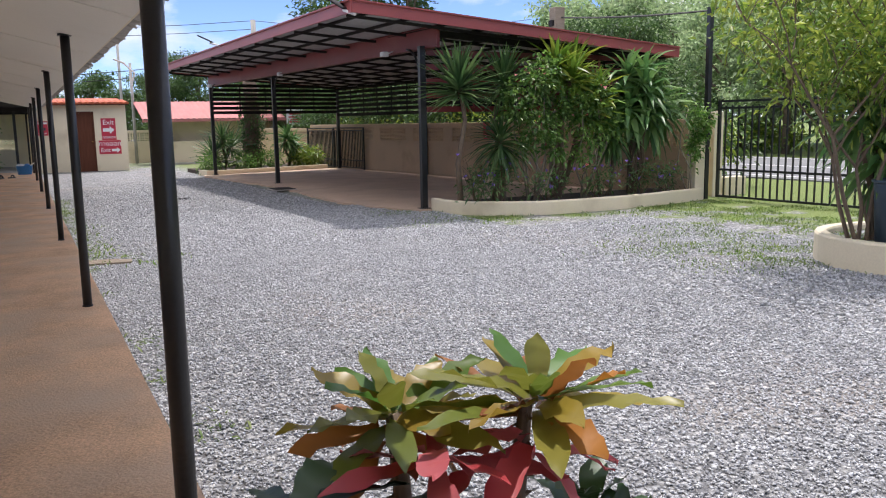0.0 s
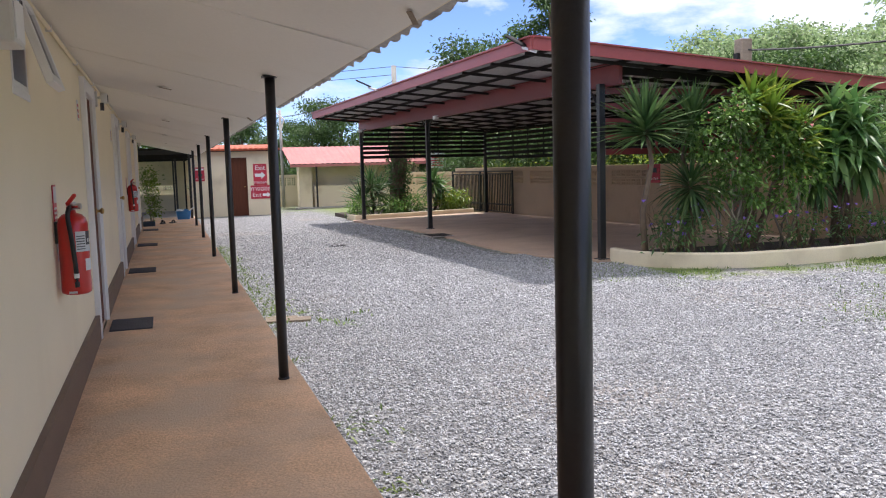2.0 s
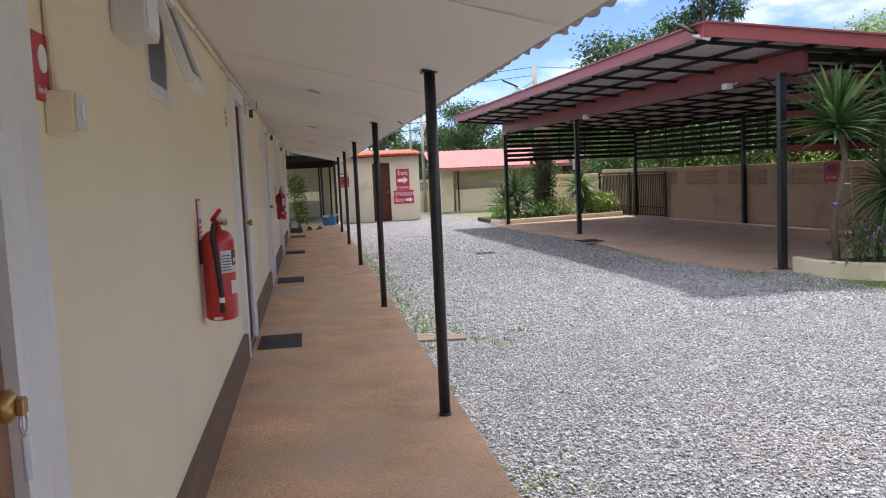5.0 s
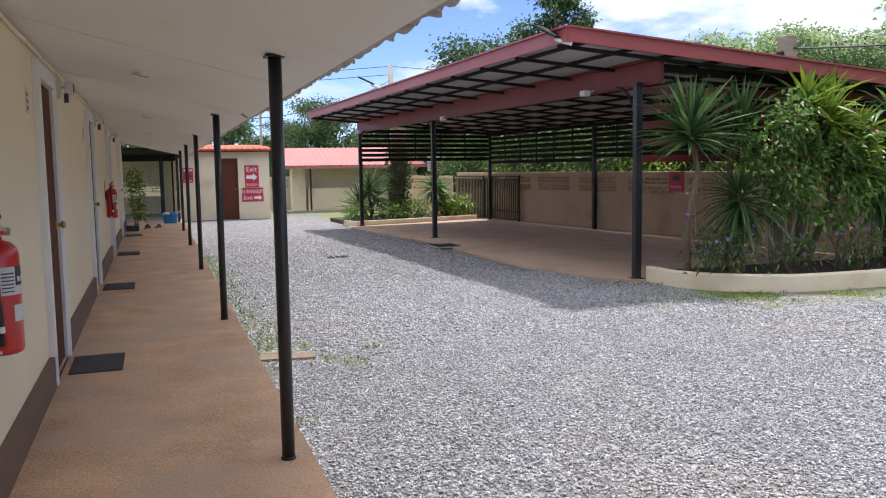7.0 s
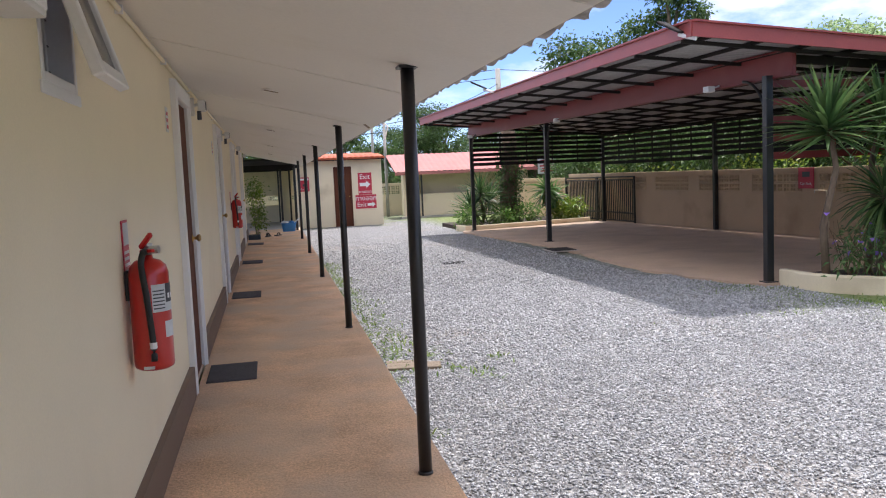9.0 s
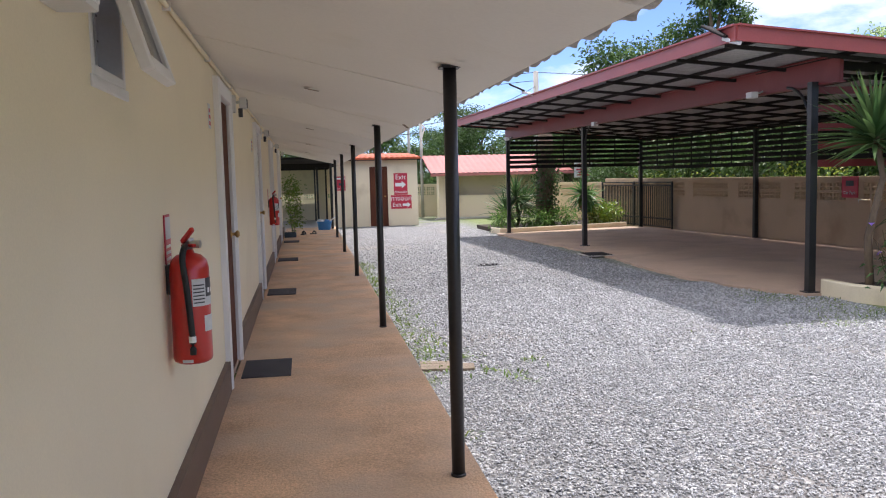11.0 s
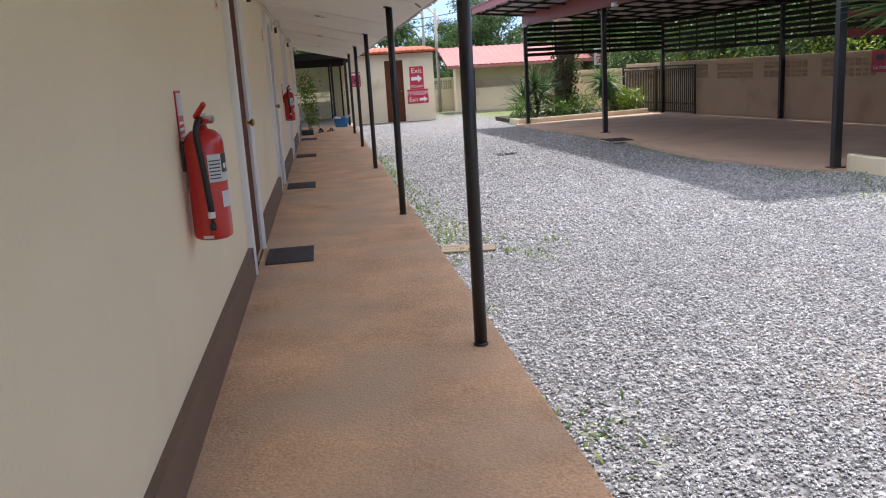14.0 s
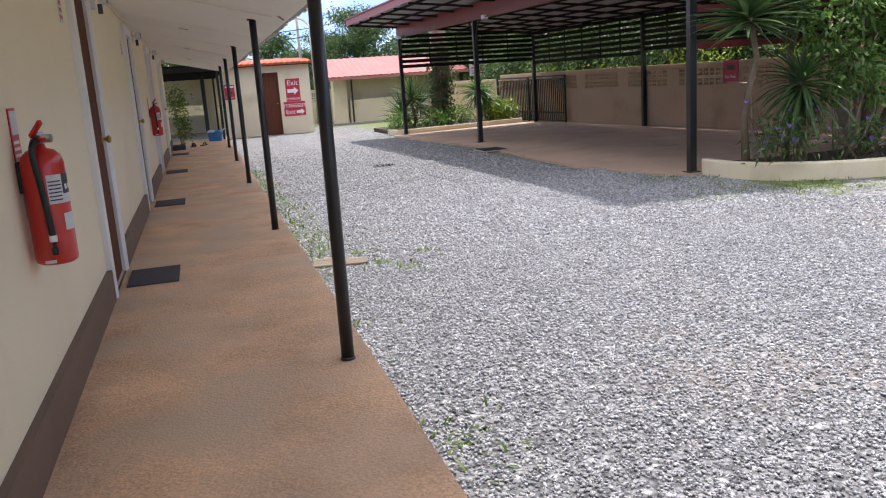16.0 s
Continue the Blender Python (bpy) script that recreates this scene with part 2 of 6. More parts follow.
CLEARSHEET = leaf_material("milky_roof_light", (0.62, 0.66, 0.72), (0.55, 0.6, 0.66), 0.4, 0.5, 0.05)
BROWNDOOR = material("brown_door_wood", (0.12, 0.044, 0.026), 0.75, specular=0.15, vary=0.25, scale=3, fine=40, stretch=(6, 6, 0.6), bump=0.15)
WARMWOOD = material("varnished_teak_door", (0.27, 0.10, 0.035), 0.3, vary=0.3, scale=3, fine=40, stretch=(8, 8, 0.5), bump=0.1, clear=0.4)
MAT = material("grey_rubber_mat", (0.085, 0.08, 0.085), 0.9, vary=0.25, scale=8, fine=150, bump=0.8)
RED = material("red_extinguisher_paint", (0.55, 0.018, 0.014), 0.28, vary=0.06, scale=3, fine=40, bump=0.03, clear=0.5)
RUBBER = material("black_rubber_hose", (0.012, 0.012, 0.013), 0.5, vary=0.15)
CHROME = material("dull_chrome", (0.6, 0.6, 0.6), 0.3, 0.9, vary=0.1, bump=0.05)
BRASS = material("aged_brass", (0.52, 0.34, 0.13), 0.3, 0.9, vary=0.1, bump=0.05)
SIGNRED = material("red_sign_film", (0.52, 0.03, 0.06), 0.4, vary=0.06, bump=0.03)
PRINT = material("white_print", (0.8, 0.8, 0.8), 0.5, vary=0.04, bump=0.0)
INK = material("dark_print", (0.05, 0.05, 0.06), 0.5, vary=0.1, bump=0.0)
LABEL = material("grey_paper_label", (0.62, 0.63, 0.64), 0.5, vary=0.08, bump=0.03)
GREYBOX = material("light_grey_plastic", (0.66, 0.66, 0.65), 0.45, vary=0.05, bump=0.04)
BLUE = material("blue_plastic", (0.03, 0.18, 0.45), 0.4, vary=0.1)
NAVY = material("slate_blue_plastic", (0.035, 0.06, 0.085), 0.45, vary=0.12)
ORANGE = material("orange_roof_tile", (0.52, 0.12, 0.045), 0.6, vary=0.15, per_object=0.15, scale=4, fine=40)
PINK = material("pink_roof_tile", (0.45, 0.17, 0.155), 0.7, vary=0.12, per_object=0.08, scale=2, fine=40, stain=(0.42, 0.17, 0.15), stain_at=(0.58, 0.8))
GLASS = material("dark_louvre_glass", (0.02, 0.023, 0.022), 0.15, vary=0.1, bump=0.0)
ASPHALT = material("grey_asphalt", (0.20, 0.20, 0.205), 0.85, vary=0.12, scale=1, fine=60, bump=0.3)
CONCRETE = material("grey_concrete", (0.42, 0.40, 0.37), 0.85, vary=0.15, scale=3, fine=60, bump=0.3, stain=(0.2, 0.18, 0.16), stain_at=(0.55, 0.8))
BARK = material("grey_brown_bark", (0.16, 0.115, 0.08), 0.9, vary=0.35, scale=8, fine=50, bump=0.9, stretch=(1, 1, 0.25))
STEM = material("pale_stem", (0.26, 0.22, 0.17), 0.85, vary=0.3, scale=9, fine=60, bump=0.6)
SOIL = material("dark_bed_soil", (0.055, 0.04, 0.03), 0.95, vary=0.4, scale=5, fine=50, bump=1.0)
PLANK = material("weathered_plank", (0.24, 0.19, 0.14), 0.85, vary=0.25, scale=4, fine=60, stretch=(0.4, 6, 6), bump=0.4)
LEAF_BUSH = leaf_material("bush_leaf", (0.08, 0.18, 0.035), (0.22, 0.35, 0.085), 0.4, 0.45)
LEAF_YUCCA = leaf_material("yucca_leaf", (0.06, 0.13, 0.042), (0.16, 0.25, 0.085), 0.38)
LEAF_YELLOW = leaf_material("yellow_green_leaf", (0.13, 0.24, 0.03), (0.33, 0.38, 0.05), 0.4)
LEAF_DROOP = leaf_material("drooping_leaf", (0.08, 0.18, 0.055), (0.19, 0.31, 0.09), 0.38)
LEAF_FAR = leaf_material("woodland_leaf", (0.05, 0.105, 0.028), (0.12, 0.20, 0.06), 0.5, 0.35, 0.45)
LEAF_LIGHT = leaf_material("rubber_tree_leaf", (0.26, 0.37, 0.17), (0.42, 0.52, 0.28), 0.45, 0.5, 0.35)
LEAF_TREE = leaf_material("yard_tree_leaf", (0.13, 0.23, 0.035), (0.36, 0.42, 0.07), 0.45, 0.45)
LEAF_DEAD = leaf_material("dry_stalk", (0.22, 0.15, 0.08), (0.13, 0.10, 0.06), 0.8, 0.2)
LEAF_SPURGE = leaf_material("spurge_green_leaf", (0.10, 0.22, 0.035), (0.38, 0.26, 0.04), 0.38, 0.4, 0.3)
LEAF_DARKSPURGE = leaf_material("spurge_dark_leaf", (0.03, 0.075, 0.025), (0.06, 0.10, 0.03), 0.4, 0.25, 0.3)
LEAF_RED = leaf_material("spurge_red_leaf", (0.50, 0.06, 0.07), (0.60, 0.17, 0.19), 0.42, 0.3, 0.2)
LEAF_ORANGE = leaf_material("spurge_orange_leaf", (0.42, 0.17, 0.03), (0.30, 0.10, 0.04), 0.42, 0.35, 0.3)
PETAL = leaf_material("violet_petal", (0.26, 0.14, 0.62), (0.36, 0.22, 0.7), 0.5, 0.3)
PETAL_PINK = leaf_material("coral_petal", (0.65, 0.14, 0.12), (0.7, 0.3, 0.3), 0.5, 0.3)
GRASS = leaf_material("grass_blade", (0.10, 0.19, 0.03), (0.24, 0.30, 0.07), 0.5, 0.35)


# ---- building blocks ----
def gz(y):
    """The yard falls gently away from the rooms."""
    return -0.12 * min(max((y - 12) / 22, 0), 1)


def part(name, bm, mat, parent=None, label="", smooth=False):
    me = bpy.data.meshes.new(name)
    bm.to_mesh(me)
    bm.free()
    for p in me.polygons:
        p.use_smooth = smooth
    me.materials.append(mat)
    ob = new(name, me)
    if parent is not None:
        ob.parent = parent
    if label:
        ob["label"] = label
    return ob


def thing(name, label, category, group="", kind="", at=None):
    ob = new(name)
    ob.empty_display_size = 0.1
    if at is not None:
        ob.matrix_basis = at
    return tagged(ob, label, category, group, kind)


def box(x0, y0, z0, x1, y1, z1, bevel=0.0, bm=None):
    bm = bm or bmesh.new()
    vs = [bm.verts.new(p) for p in ((x0, y0, z0), (x1, y0, z0), (x1, y1, z0), (x0, y1, z0), (x0, y0, z1), (x1, y0, z1), (x1, y1, z1), (x0, y1, z1))]
    fs = [bm.faces.new([vs[i] for i in q]) for q in ((3, 2, 1, 0), (4, 5, 6, 7), (0, 1, 5, 4), (1, 2, 6, 5), (2, 3, 7, 6), (3, 0, 4, 7))]
    if bevel:
        bmesh.ops.bevel(bm, geom=list({e for f in fs for e in f.edges}), offset=bevel, segments=1 if bevel < 0.006 else 2, affect="EDGES", profile=0.6)
    return bm


def bar(a, b, w, h, bm=None, bevel=0.0):
    """A straight rectangular member from a to b, w wide and h high."""
    bm = bm or bmesh.new()
    a, b = Vector(a), Vector(b)
    d = (b - a).normalized()
    side = d.cross(Vector((0, 0, 1)))
    side = side.normalized() if side.length > 1e-4 else Vector((1, 0, 0))
    up = side.cross(d)
    vs = [bm.verts.new(p + side * sx * w / 2 + up * sz * h / 2) for p in (a, b) for sx, sz in ((-1, -1), (1, -1), (1, 1), (-1, 1))]
    fs = [bm.faces.new([vs[i] for i in q]) for q in ((0, 1, 2, 3), (7, 6, 5, 4), (0, 4, 5, 1), (1, 5, 6, 2), (2, 6, 7, 3), (3, 7, 4, 0))]
    if bevel:
        bmesh.ops.bevel(bm, geom=list({e for f in fs for e in f.edges}), offset=bevel, segments=1, affect="EDGES")
    bmesh.ops.recalc_face_normals(bm, faces=[f for f in bm.faces])
    return bm


def tube(points, radii, sides=10, bm=None, cap=True):
    """A round member through points with a radius at each."""
    bm = bm or bmesh.new()
    pts = [Vector(p) for p in points]
    if isinstance(radii, (int, float)):
        radii = [radii] * len(pts)
    rings, ref = [], None
    for i, p in enumerate(pts):
        d = (pts[min(i + 1, len(pts) - 1)] - pts[max(i - 1, 0)]).normalized()
        if ref is None:
            ref = Vector((0, 0, 1)) if abs(d.z) < 0.9 else Vector((1, 0, 0))
        u = d.cross(ref).normalized()
        w = d.cross(u)
        rings.append([bm.verts.new(p + (u * math.cos(k) + w * math.sin(k)) * radii[i]) for k in (2 * math.pi * s / sides for s in range(sides))])
    for r0, r1 in zip(rings, rings[1:]):
        for s in range(sides):
            bm.faces.new((r0[s], r0[(s + 1) % sides], r1[(s + 1) % sides], r1[s]))
    if cap:
        bm.faces.new(rings[0])
        bm.faces.new(rings[-1])
    bmesh.ops.recalc_face_normals(bm, faces=bm.faces[:])
    return bm


def lathe(profile, sides=20, centre=(0, 0, 0), bm=None):
    """A turned shape from (radius, height) pairs."""
    bm = bm or bmesh.new()
    c = Vector(centre)
    rings = [[bm.verts.new(c + Vector((r * math.cos(a), r * math.sin(a), z))) for a in (2 * math.pi * s / sides for s in range(sides))] for r, z in profile]
    for r0, r1 in zip(rings, rings[1:]):
        for s in range(sides):
            bm.faces.new((r0[s], r0[(s + 1) % sides], r1[(s + 1) % sides], r1[s]))
    bm.faces.new(list(reversed(rings[0])))
    bm.faces.new(rings[-1])
    return bm


def slab(corners, z0, z1, bm=None):
    """A plate over a plan; heights are numbers or functions of (x, y)."""
    bm = bm or bmesh.new()
    lo = z0 if callable(z0) else (lambda x, y: z0)
    hi = z1 if callable(z1) else (lambda x, y: z1)
    a = [bm.verts.new((x, y, lo(x, y))) for x, y in corners]
    b = [bm.verts.new((x, y, hi(x, y))) for x, y in corners]
    bm.faces.new(list(reversed(a)))
    bm.faces.new(b)
    for i in range(len(a)):
        j = (i + 1) % len(a)
        bm.faces.new((a[i], a[j], b[j], b[i]))
    bmesh.ops.recalc_face_normals(bm, faces=bm.faces[:])
    return bm


def quick_mesh(name, verts, faces, mat, parent=None, label="", smooth=False):
    """One mesh from arrays, for foliage and gravel."""
    me = bpy.data.meshes.new(name)
    me.vertices.add(len(verts))
    me.vertices.foreach_set("co", np.asarray(verts, np.float32).ravel())
    k = faces.shape[1]
    me.loops.add(faces.size)
    me.loops.foreach_set("vertex_index", faces.astype(np.int32).ravel())
    me.polygons.add(len(faces))
    me.polygons.foreach_set("loop_start", np.arange(0, faces.size, k, dtype=np.int32))
    me.polygons.foreach_set("loop_total", np.full(len(faces), k, np.int32))
    if smooth:
        me.polygons.foreach_set("use_smooth", np.ones(len(faces), bool))
    me.update(calc_edges=True)
    me.validate()
    me.materials.append(mat)
    ob = new(name, me)
    if parent is not None:
        ob.parent = parent
    if label:
        ob["label"] = label
    return ob


def writing(text, size, mat, parent, m, name="lettering", spacing=1.0):
    """Flat letters of the built-in font, turned into a mesh part."""
    cu = bpy.data.curves.new(name, "FONT")
    cu.body, cu.size, cu.align_x, cu.align_y, cu.extrude, cu.space_character = text, size, "CENTER", "CENTER", 0.001, spacing
    tmp = bpy.data.objects.new(name, cu)
    scene.collection.objects.link(tmp)
    dep = bpy.context.evaluated_depsgraph_get()
    me = bpy.data.meshes.new_from_object(tmp.evaluated_get(dep))
    bpy.data.objects.remove(tmp)
    me.materials.clear()
    me.materials.append(mat)
    ob = new(name, me)
    ob.parent = parent
    ob.matrix_basis = m
    return ob


FACE_SOUTH = pose(0, 0, 0, 90, 0, 0)       # a flat sign that faces the walker
FACE_EAST = pose(0, 0, 0, 90, 0, 90)


# ---- leaves ----
def leaf_verts(centres, normals_dir, length, width, rng, droop=0.25):
    """Folded four-point leaves: base, two sides, tip."""
    n = len(centres)
    d = normals_dir + rng.normal(0, 0.55, (n, 3))
    d /= np.linalg.norm(d, axis=1, keepdims=True) + 1e-9
    r = np.cross(d, np.array([0, 0, 1.0]) + rng.normal(0, 0.5, (n, 3)))
    r /= np.linalg.norm(r, axis=1, keepdims=True) + 1e-9
    u = np.cross(r, d)
    ln = (length * rng.uniform(0.6, 1.3, n))[:, None]
    wd = (width * rng.uniform(0.7, 1.2, n))[:, None]
    base, tip = centres, centres + d * ln - np.array([0, 0, 1]) * ln * droop
    mid = centres + d * ln * 0.45 + u * wd * 0.25
    v = np.stack([base, mid + r * wd / 2, tip, mid - r * wd / 2], 1).reshape(-1, 3)
    f = np.arange(4 * n).reshape(n, 4)
    f = np.concatenate([f[:, [0, 1, 2]], f[:, [0, 2, 3]]])
    return v, f


def leaves(name, blobs, count, length, width, mat, seed, parent=None, label="", shell=0.5):
    """Leaves scattered in ragged clumps (x, y, z, rx, ry, rz)."""
    rng = np.random.default_rng(seed)
    blobs = np.array(blobs, float)
    vol = (blobs[:, 3] * blobs[:, 4] * blobs[:, 5]) ** 0.67
    pick = rng.choice(len(blobs), count, p=vol / vol.sum())
    d = rng.normal(0, 1, (count, 3))
    d /= np.linalg.norm(d, axis=1, keepdims=True)
    rad = rng.uniform(shell, 1.08, count)[:, None] * (1 + 0.22 * rng.normal(0, 1, (count, 1)))
    c = blobs[pick, :3] + d * rad * blobs[pick, 3:]
    v, f = leaf_verts(c, d, length, width, rng)
    return quick_mesh(name, v, f, mat, parent, label)


def blades(name, base, dirs, lengths, width, mat, parent=None, label="", droop=0.5, segs=4, fold=0.25, belly=0.35, rng=None, wave=0.0):
    """Long strap leaves that arch under their weight, each an island."""
    rng = rng or np.random.default_rng(1)
    V, F, k = [], [], 0
    for b, d, ln in zip(base, dirs, lengths):
        d = Vector(d).normalized()
        side = d.cross(Vector((0, 0, 1)))
        side = side.normalized() if side.length > 0.05 else Vector((1, 0, 0))
        p, row = Vector(b), []
        dr = droop * rng.uniform(0.6, 1.4)
        tw = rng.uniform(-0.5, 0.5)
        for s in range(segs + 1):
            t = s / segs
            w = width * (0.45 + 0.55 * math.sin(math.pi * min(t / (2 * belly), 0.5))) if t < belly else width * (1 - ((t - belly) / (1 - belly)) ** 1.8)
            up = side.cross(d).normalized()
            sd = (side * math.cos(tw) + up * math.sin(tw)) * max(w, 0.002) / 2
            w1, w2 = rng.normal(0, wave), rng.normal(0, wave)
            row.append((p - sd + up * (fold * w + w1), p, p + sd + up * (fold * w + w2)))
            d = (d + Vector((0, 0, -dr / segs))).normalized()
            p = p + d * ln / segs
        for tri in row:
            V.extend(tri)
        for s in range(segs):
            a = k + 3 * s
            F += [(a, a + 1, a + 4, a + 3), (a + 1, a + 2, a + 5, a + 4)]
        k += 3 * len(row)
    return quick_mesh(name, np.array([tuple(v) for v in V]), np.array(F), mat, parent, label, smooth=True)


def rosette(name, centre, count, length, width, mat, seed, parent, label="", low=-0.5, droop=0.5, belly=0.3):
    rng = np.random.default_rng(seed)
    base, dirs, lens = [], [], []
    for k in range(count):
        t = k / count
        az = k * 2.39996 + rng.uniform(-0.3, 0.3)
        el = 1.45 - (1.45 - low) * t + rng.uniform(-0.12, 0.12)
        base.append((centre[0] + 0.02 * math.cos(az), centre[1] + 0.02 * math.sin(az), centre[2] - 0.22 * t))
        dirs.append((math.cos(az) * math.cos(el), math.sin(az) * math.cos(el), math.sin(el)))
        lens.append(length * rng.uniform(0.75, 1.1) * (0.75 + 0.35 * math.sin(math.pi * t)))
    return blades(name, base, dirs, lens, width, mat, parent, label, droop, rng=rng, belly=belly)


# ---- setting: ground, walkway, rooms ----
def post_x(y):
    return 0.9 + 0.0065 * (y - 6.5)


bm = bmesh.new()
gx = [-1500, -200, -40, -12, -0.2, 3, 7, 11, 16, 40, 200, 1500]
gy = [-1500, -200, -30, -8, 0, 6, 12, 17, 23, 28, 34, 60, 200, 1500]
grid = [[bm.verts.new((x, y, gz(y))) for x in gx] for y in gy]
for r0, r1 in zip(grid, grid[1:]):
    for i in range(len(gx) - 1):
        bm.faces.new((r0[i], r0[i + 1], r1[i + 1], r1[i]))
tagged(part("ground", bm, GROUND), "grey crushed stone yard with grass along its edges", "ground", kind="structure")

WALK = 0.1
bm = bmesh.new()
edge = [(post_x(y) + 0.13, y) for y in (-8, 0, 6, 12, 18, 24, 27.2)]
slab([(-0.3, -8), *[(x - 0.27, y) for x, y in edge], (-0.3, 27.2)], -0.2, WALK, bm)
walk_floor = tagged(part("floor", bm, WALKWAY), "red-brown textured concrete walkway along the rooms", "floor", kind="structure")
bm = bmesh.new()
slab([*[(x - 0.27, y) for x, y in edge], *reversed(edge)], -0.2, WALK - 0.002, bm)
bmesh.ops.bevel(bm, geom=[e for e in bm.edges if all(v.co.z > 0 for v in e.verts) and all(v.co.x > 0.9 for v in e.verts)], offset=0.02, segments=2, affect="EDGES")
tagged(part("floor_border", bm, WALKWAY), "greyish concrete border of the walkway", "floor", kind="structure")

# the long wall of the rooms, built between its openings
WALL_X, WALL_END = -0.325, 24.6
DOORS = [(2.74, 3.66), (8.48, 9.32), (12.72, 13.56), (17.0, 17.84), (21.3, 22.14)]       # openings along y
DOOR_TOP = 2.10
WINDOWS = [(5.24, 5.66, 1.80, 2.18)]
wall = tagged(new("wall_rooms"), "cream painted wall of the guest rooms", "wall", kind="structure")
cuts = sorted([(a, b, WALK, DOOR_TOP) for a, b in DOORS] + WINDOWS)
y = -8.0
for a, b, lo, hi in cuts:
    part("wall_panel", box(WALL_X - 0.14, y, -0.2, WALL_X, a, 2.6), CREAM, wall)
    part("wall_panel", box(WALL_X - 0.14, a, hi, WALL_X, b, 2.6), CREAM, wall)
    if lo > 0.5:
        part("wall_panel", box(WALL_X - 0.14, a, -0.2, WALL_X, b, lo), CREAM, wall)
    y = b
part("wall_panel", box(WALL_X - 0.14, y, -0.2, WALL_X, WALL_END, 2.6), CREAM, wall)
part("wall_panel", box(-5, WALL_END - 0.14, -0.2, WALL_X - 0.14, WALL_END, 2.6), CREAM, wall)
tagged(part("wall_back", box(-3.2, -8, -0.2, -3.06, WALL_END, 2.6), CREAM), "cream wall inside the rooms", "wall", kind="structure")
tagged(part("wall_south", box(-3.2, -8.14, -0.2, 1.2, -8, 2.4), CREAM), "cream wall closing the walkway", "wall", kind="structure")
y = -8.0
for a, b in DOORS + [(WALL_END, 0)]:
    near, far = y, a - (0.19 if a < 3 else 0.11)
    tagged(part("baseboard", slab([(WALL_X, near), (WALL_X + 0.034, near), (WALL_X + 0.034, far), (WALL_X, far)], WALK, 0.30), PLINTH), "dark brown painted plinth along the wall", "baseboard", kind="structure")
    y = b + (0.18 if b < 4 else 0.11)

# soffit, fascia and corrugated eave
def soffit(x):
    return 2.275 - (x + 0.3) * (2.275 - 1.985) / 1.2


bm = bmesh.new()
slab([(WALL_X, -8), (1.06, -8), (1.28, 26.5), (WALL_X, 26.5)], lambda x, y: soffit(min(x, 1.2)), lambda x, y: soffit(min(x, 1.2)) + 0.012, bm)
tagged(part("ceiling", bm, CEILING), "white painted boarded soffit over the walkway", "ceiling", kind="structure")
for yj in [-2.4 + 2.44 * k for k in range(12)]:
    tagged(part("trim", bar((WALL_X, yj, soffit(WALL_X) - 0.001), (1.13, yj, soffit(1.13) - 0.001), 0.012, 0.004), CEILING), "joint strip of the soffit", "trim", kind="structure")
fx = lambda y: 1.06 + 0.0064 * (y + 8)
tagged(part("fascia", slab([(fx(-8), -8), (fx(-8) + 0.025, -8), (fx(26.5) + 0.025, 26.5), (fx(26.5), 26.5)], 1.945, 2.03), FASCIA), "stained cream fascia board under the eave", "fascia", kind="structure")
rng = np.random.default_rng(5)
V, F = [], []
ys = np.arange(-8, 26.6, 0.03)
for k, yy in enumerate(ys):
    w = 0.009 * math.sin(2 * math.pi * yy / 0.18)
    frag = 0.035 * noise.noise((yy * 1.7, 0, 0)) + 0.03 * noise.noise((yy * 7, 3, 0)) + 0.012 * noise.noise((yy * 17, 5, 0))
    for sx, dz in ((fx(yy) - 0.02, 0.055), (fx(yy) + 0.135 + frag, 0.012), (fx(yy) + 0.133 + frag, 0.0), (fx(yy) - 0.02, 0.043)):
        V.append((sx, yy, 1.985 + dz + w))
k = np.arange(len(ys) - 1) * 4
F = np.concatenate([np.stack([k + a, k + b, k + 4 + b, k + 4 + a], 1) for a, b in ((0, 1), (1, 2), (2, 3), (3, 0))])
eave = quick_mesh("eave", np.array(V), F, CEMENT)
tagged(eave, "weathered grey corrugated roof edge", "roof", kind="structure")
bm = bmesh.new()
slab([(-3.4, -8.2), (1.08, -8.2), (1.3, 26.6), (-3.4, 26.6)], lambda x, y: 2.06 if x > 0 else 3.1, lambda x, y: 2.075 if x > 0 else 3.13, bm)
tagged(part("roof_rooms", bm, CEMENT), "grey corrugated roof over the rooms", "roof", kind="structure")

# steel posts under the eave
post0 = thing("canopy_post", "round black painted steel post under the eave", "post", "posts under the eave", at=pose(post_x(2.585), 2.585, WALK))
part("shaft", tube([(0, 0, 0), (0, 0, 0.95), (0, 0, 1.905)], 0.031, 20), BLACK, post0, smooth=True)
part("base_collar", lathe([(0.036, 0), (0.036, 0.008), (0.032, 0.012)], 20), BLACK, post0)
part("head_plate", box(-0.045, -0.045, 1.88, 0.045, 0.045, 1.892), BLACK, post0)
for py in (-1.3, 6.5, 10.42, 14.6, 18.64, 22.7, 26.4):
    copy_thing(post0, pose(post_x(py), py, WALK))


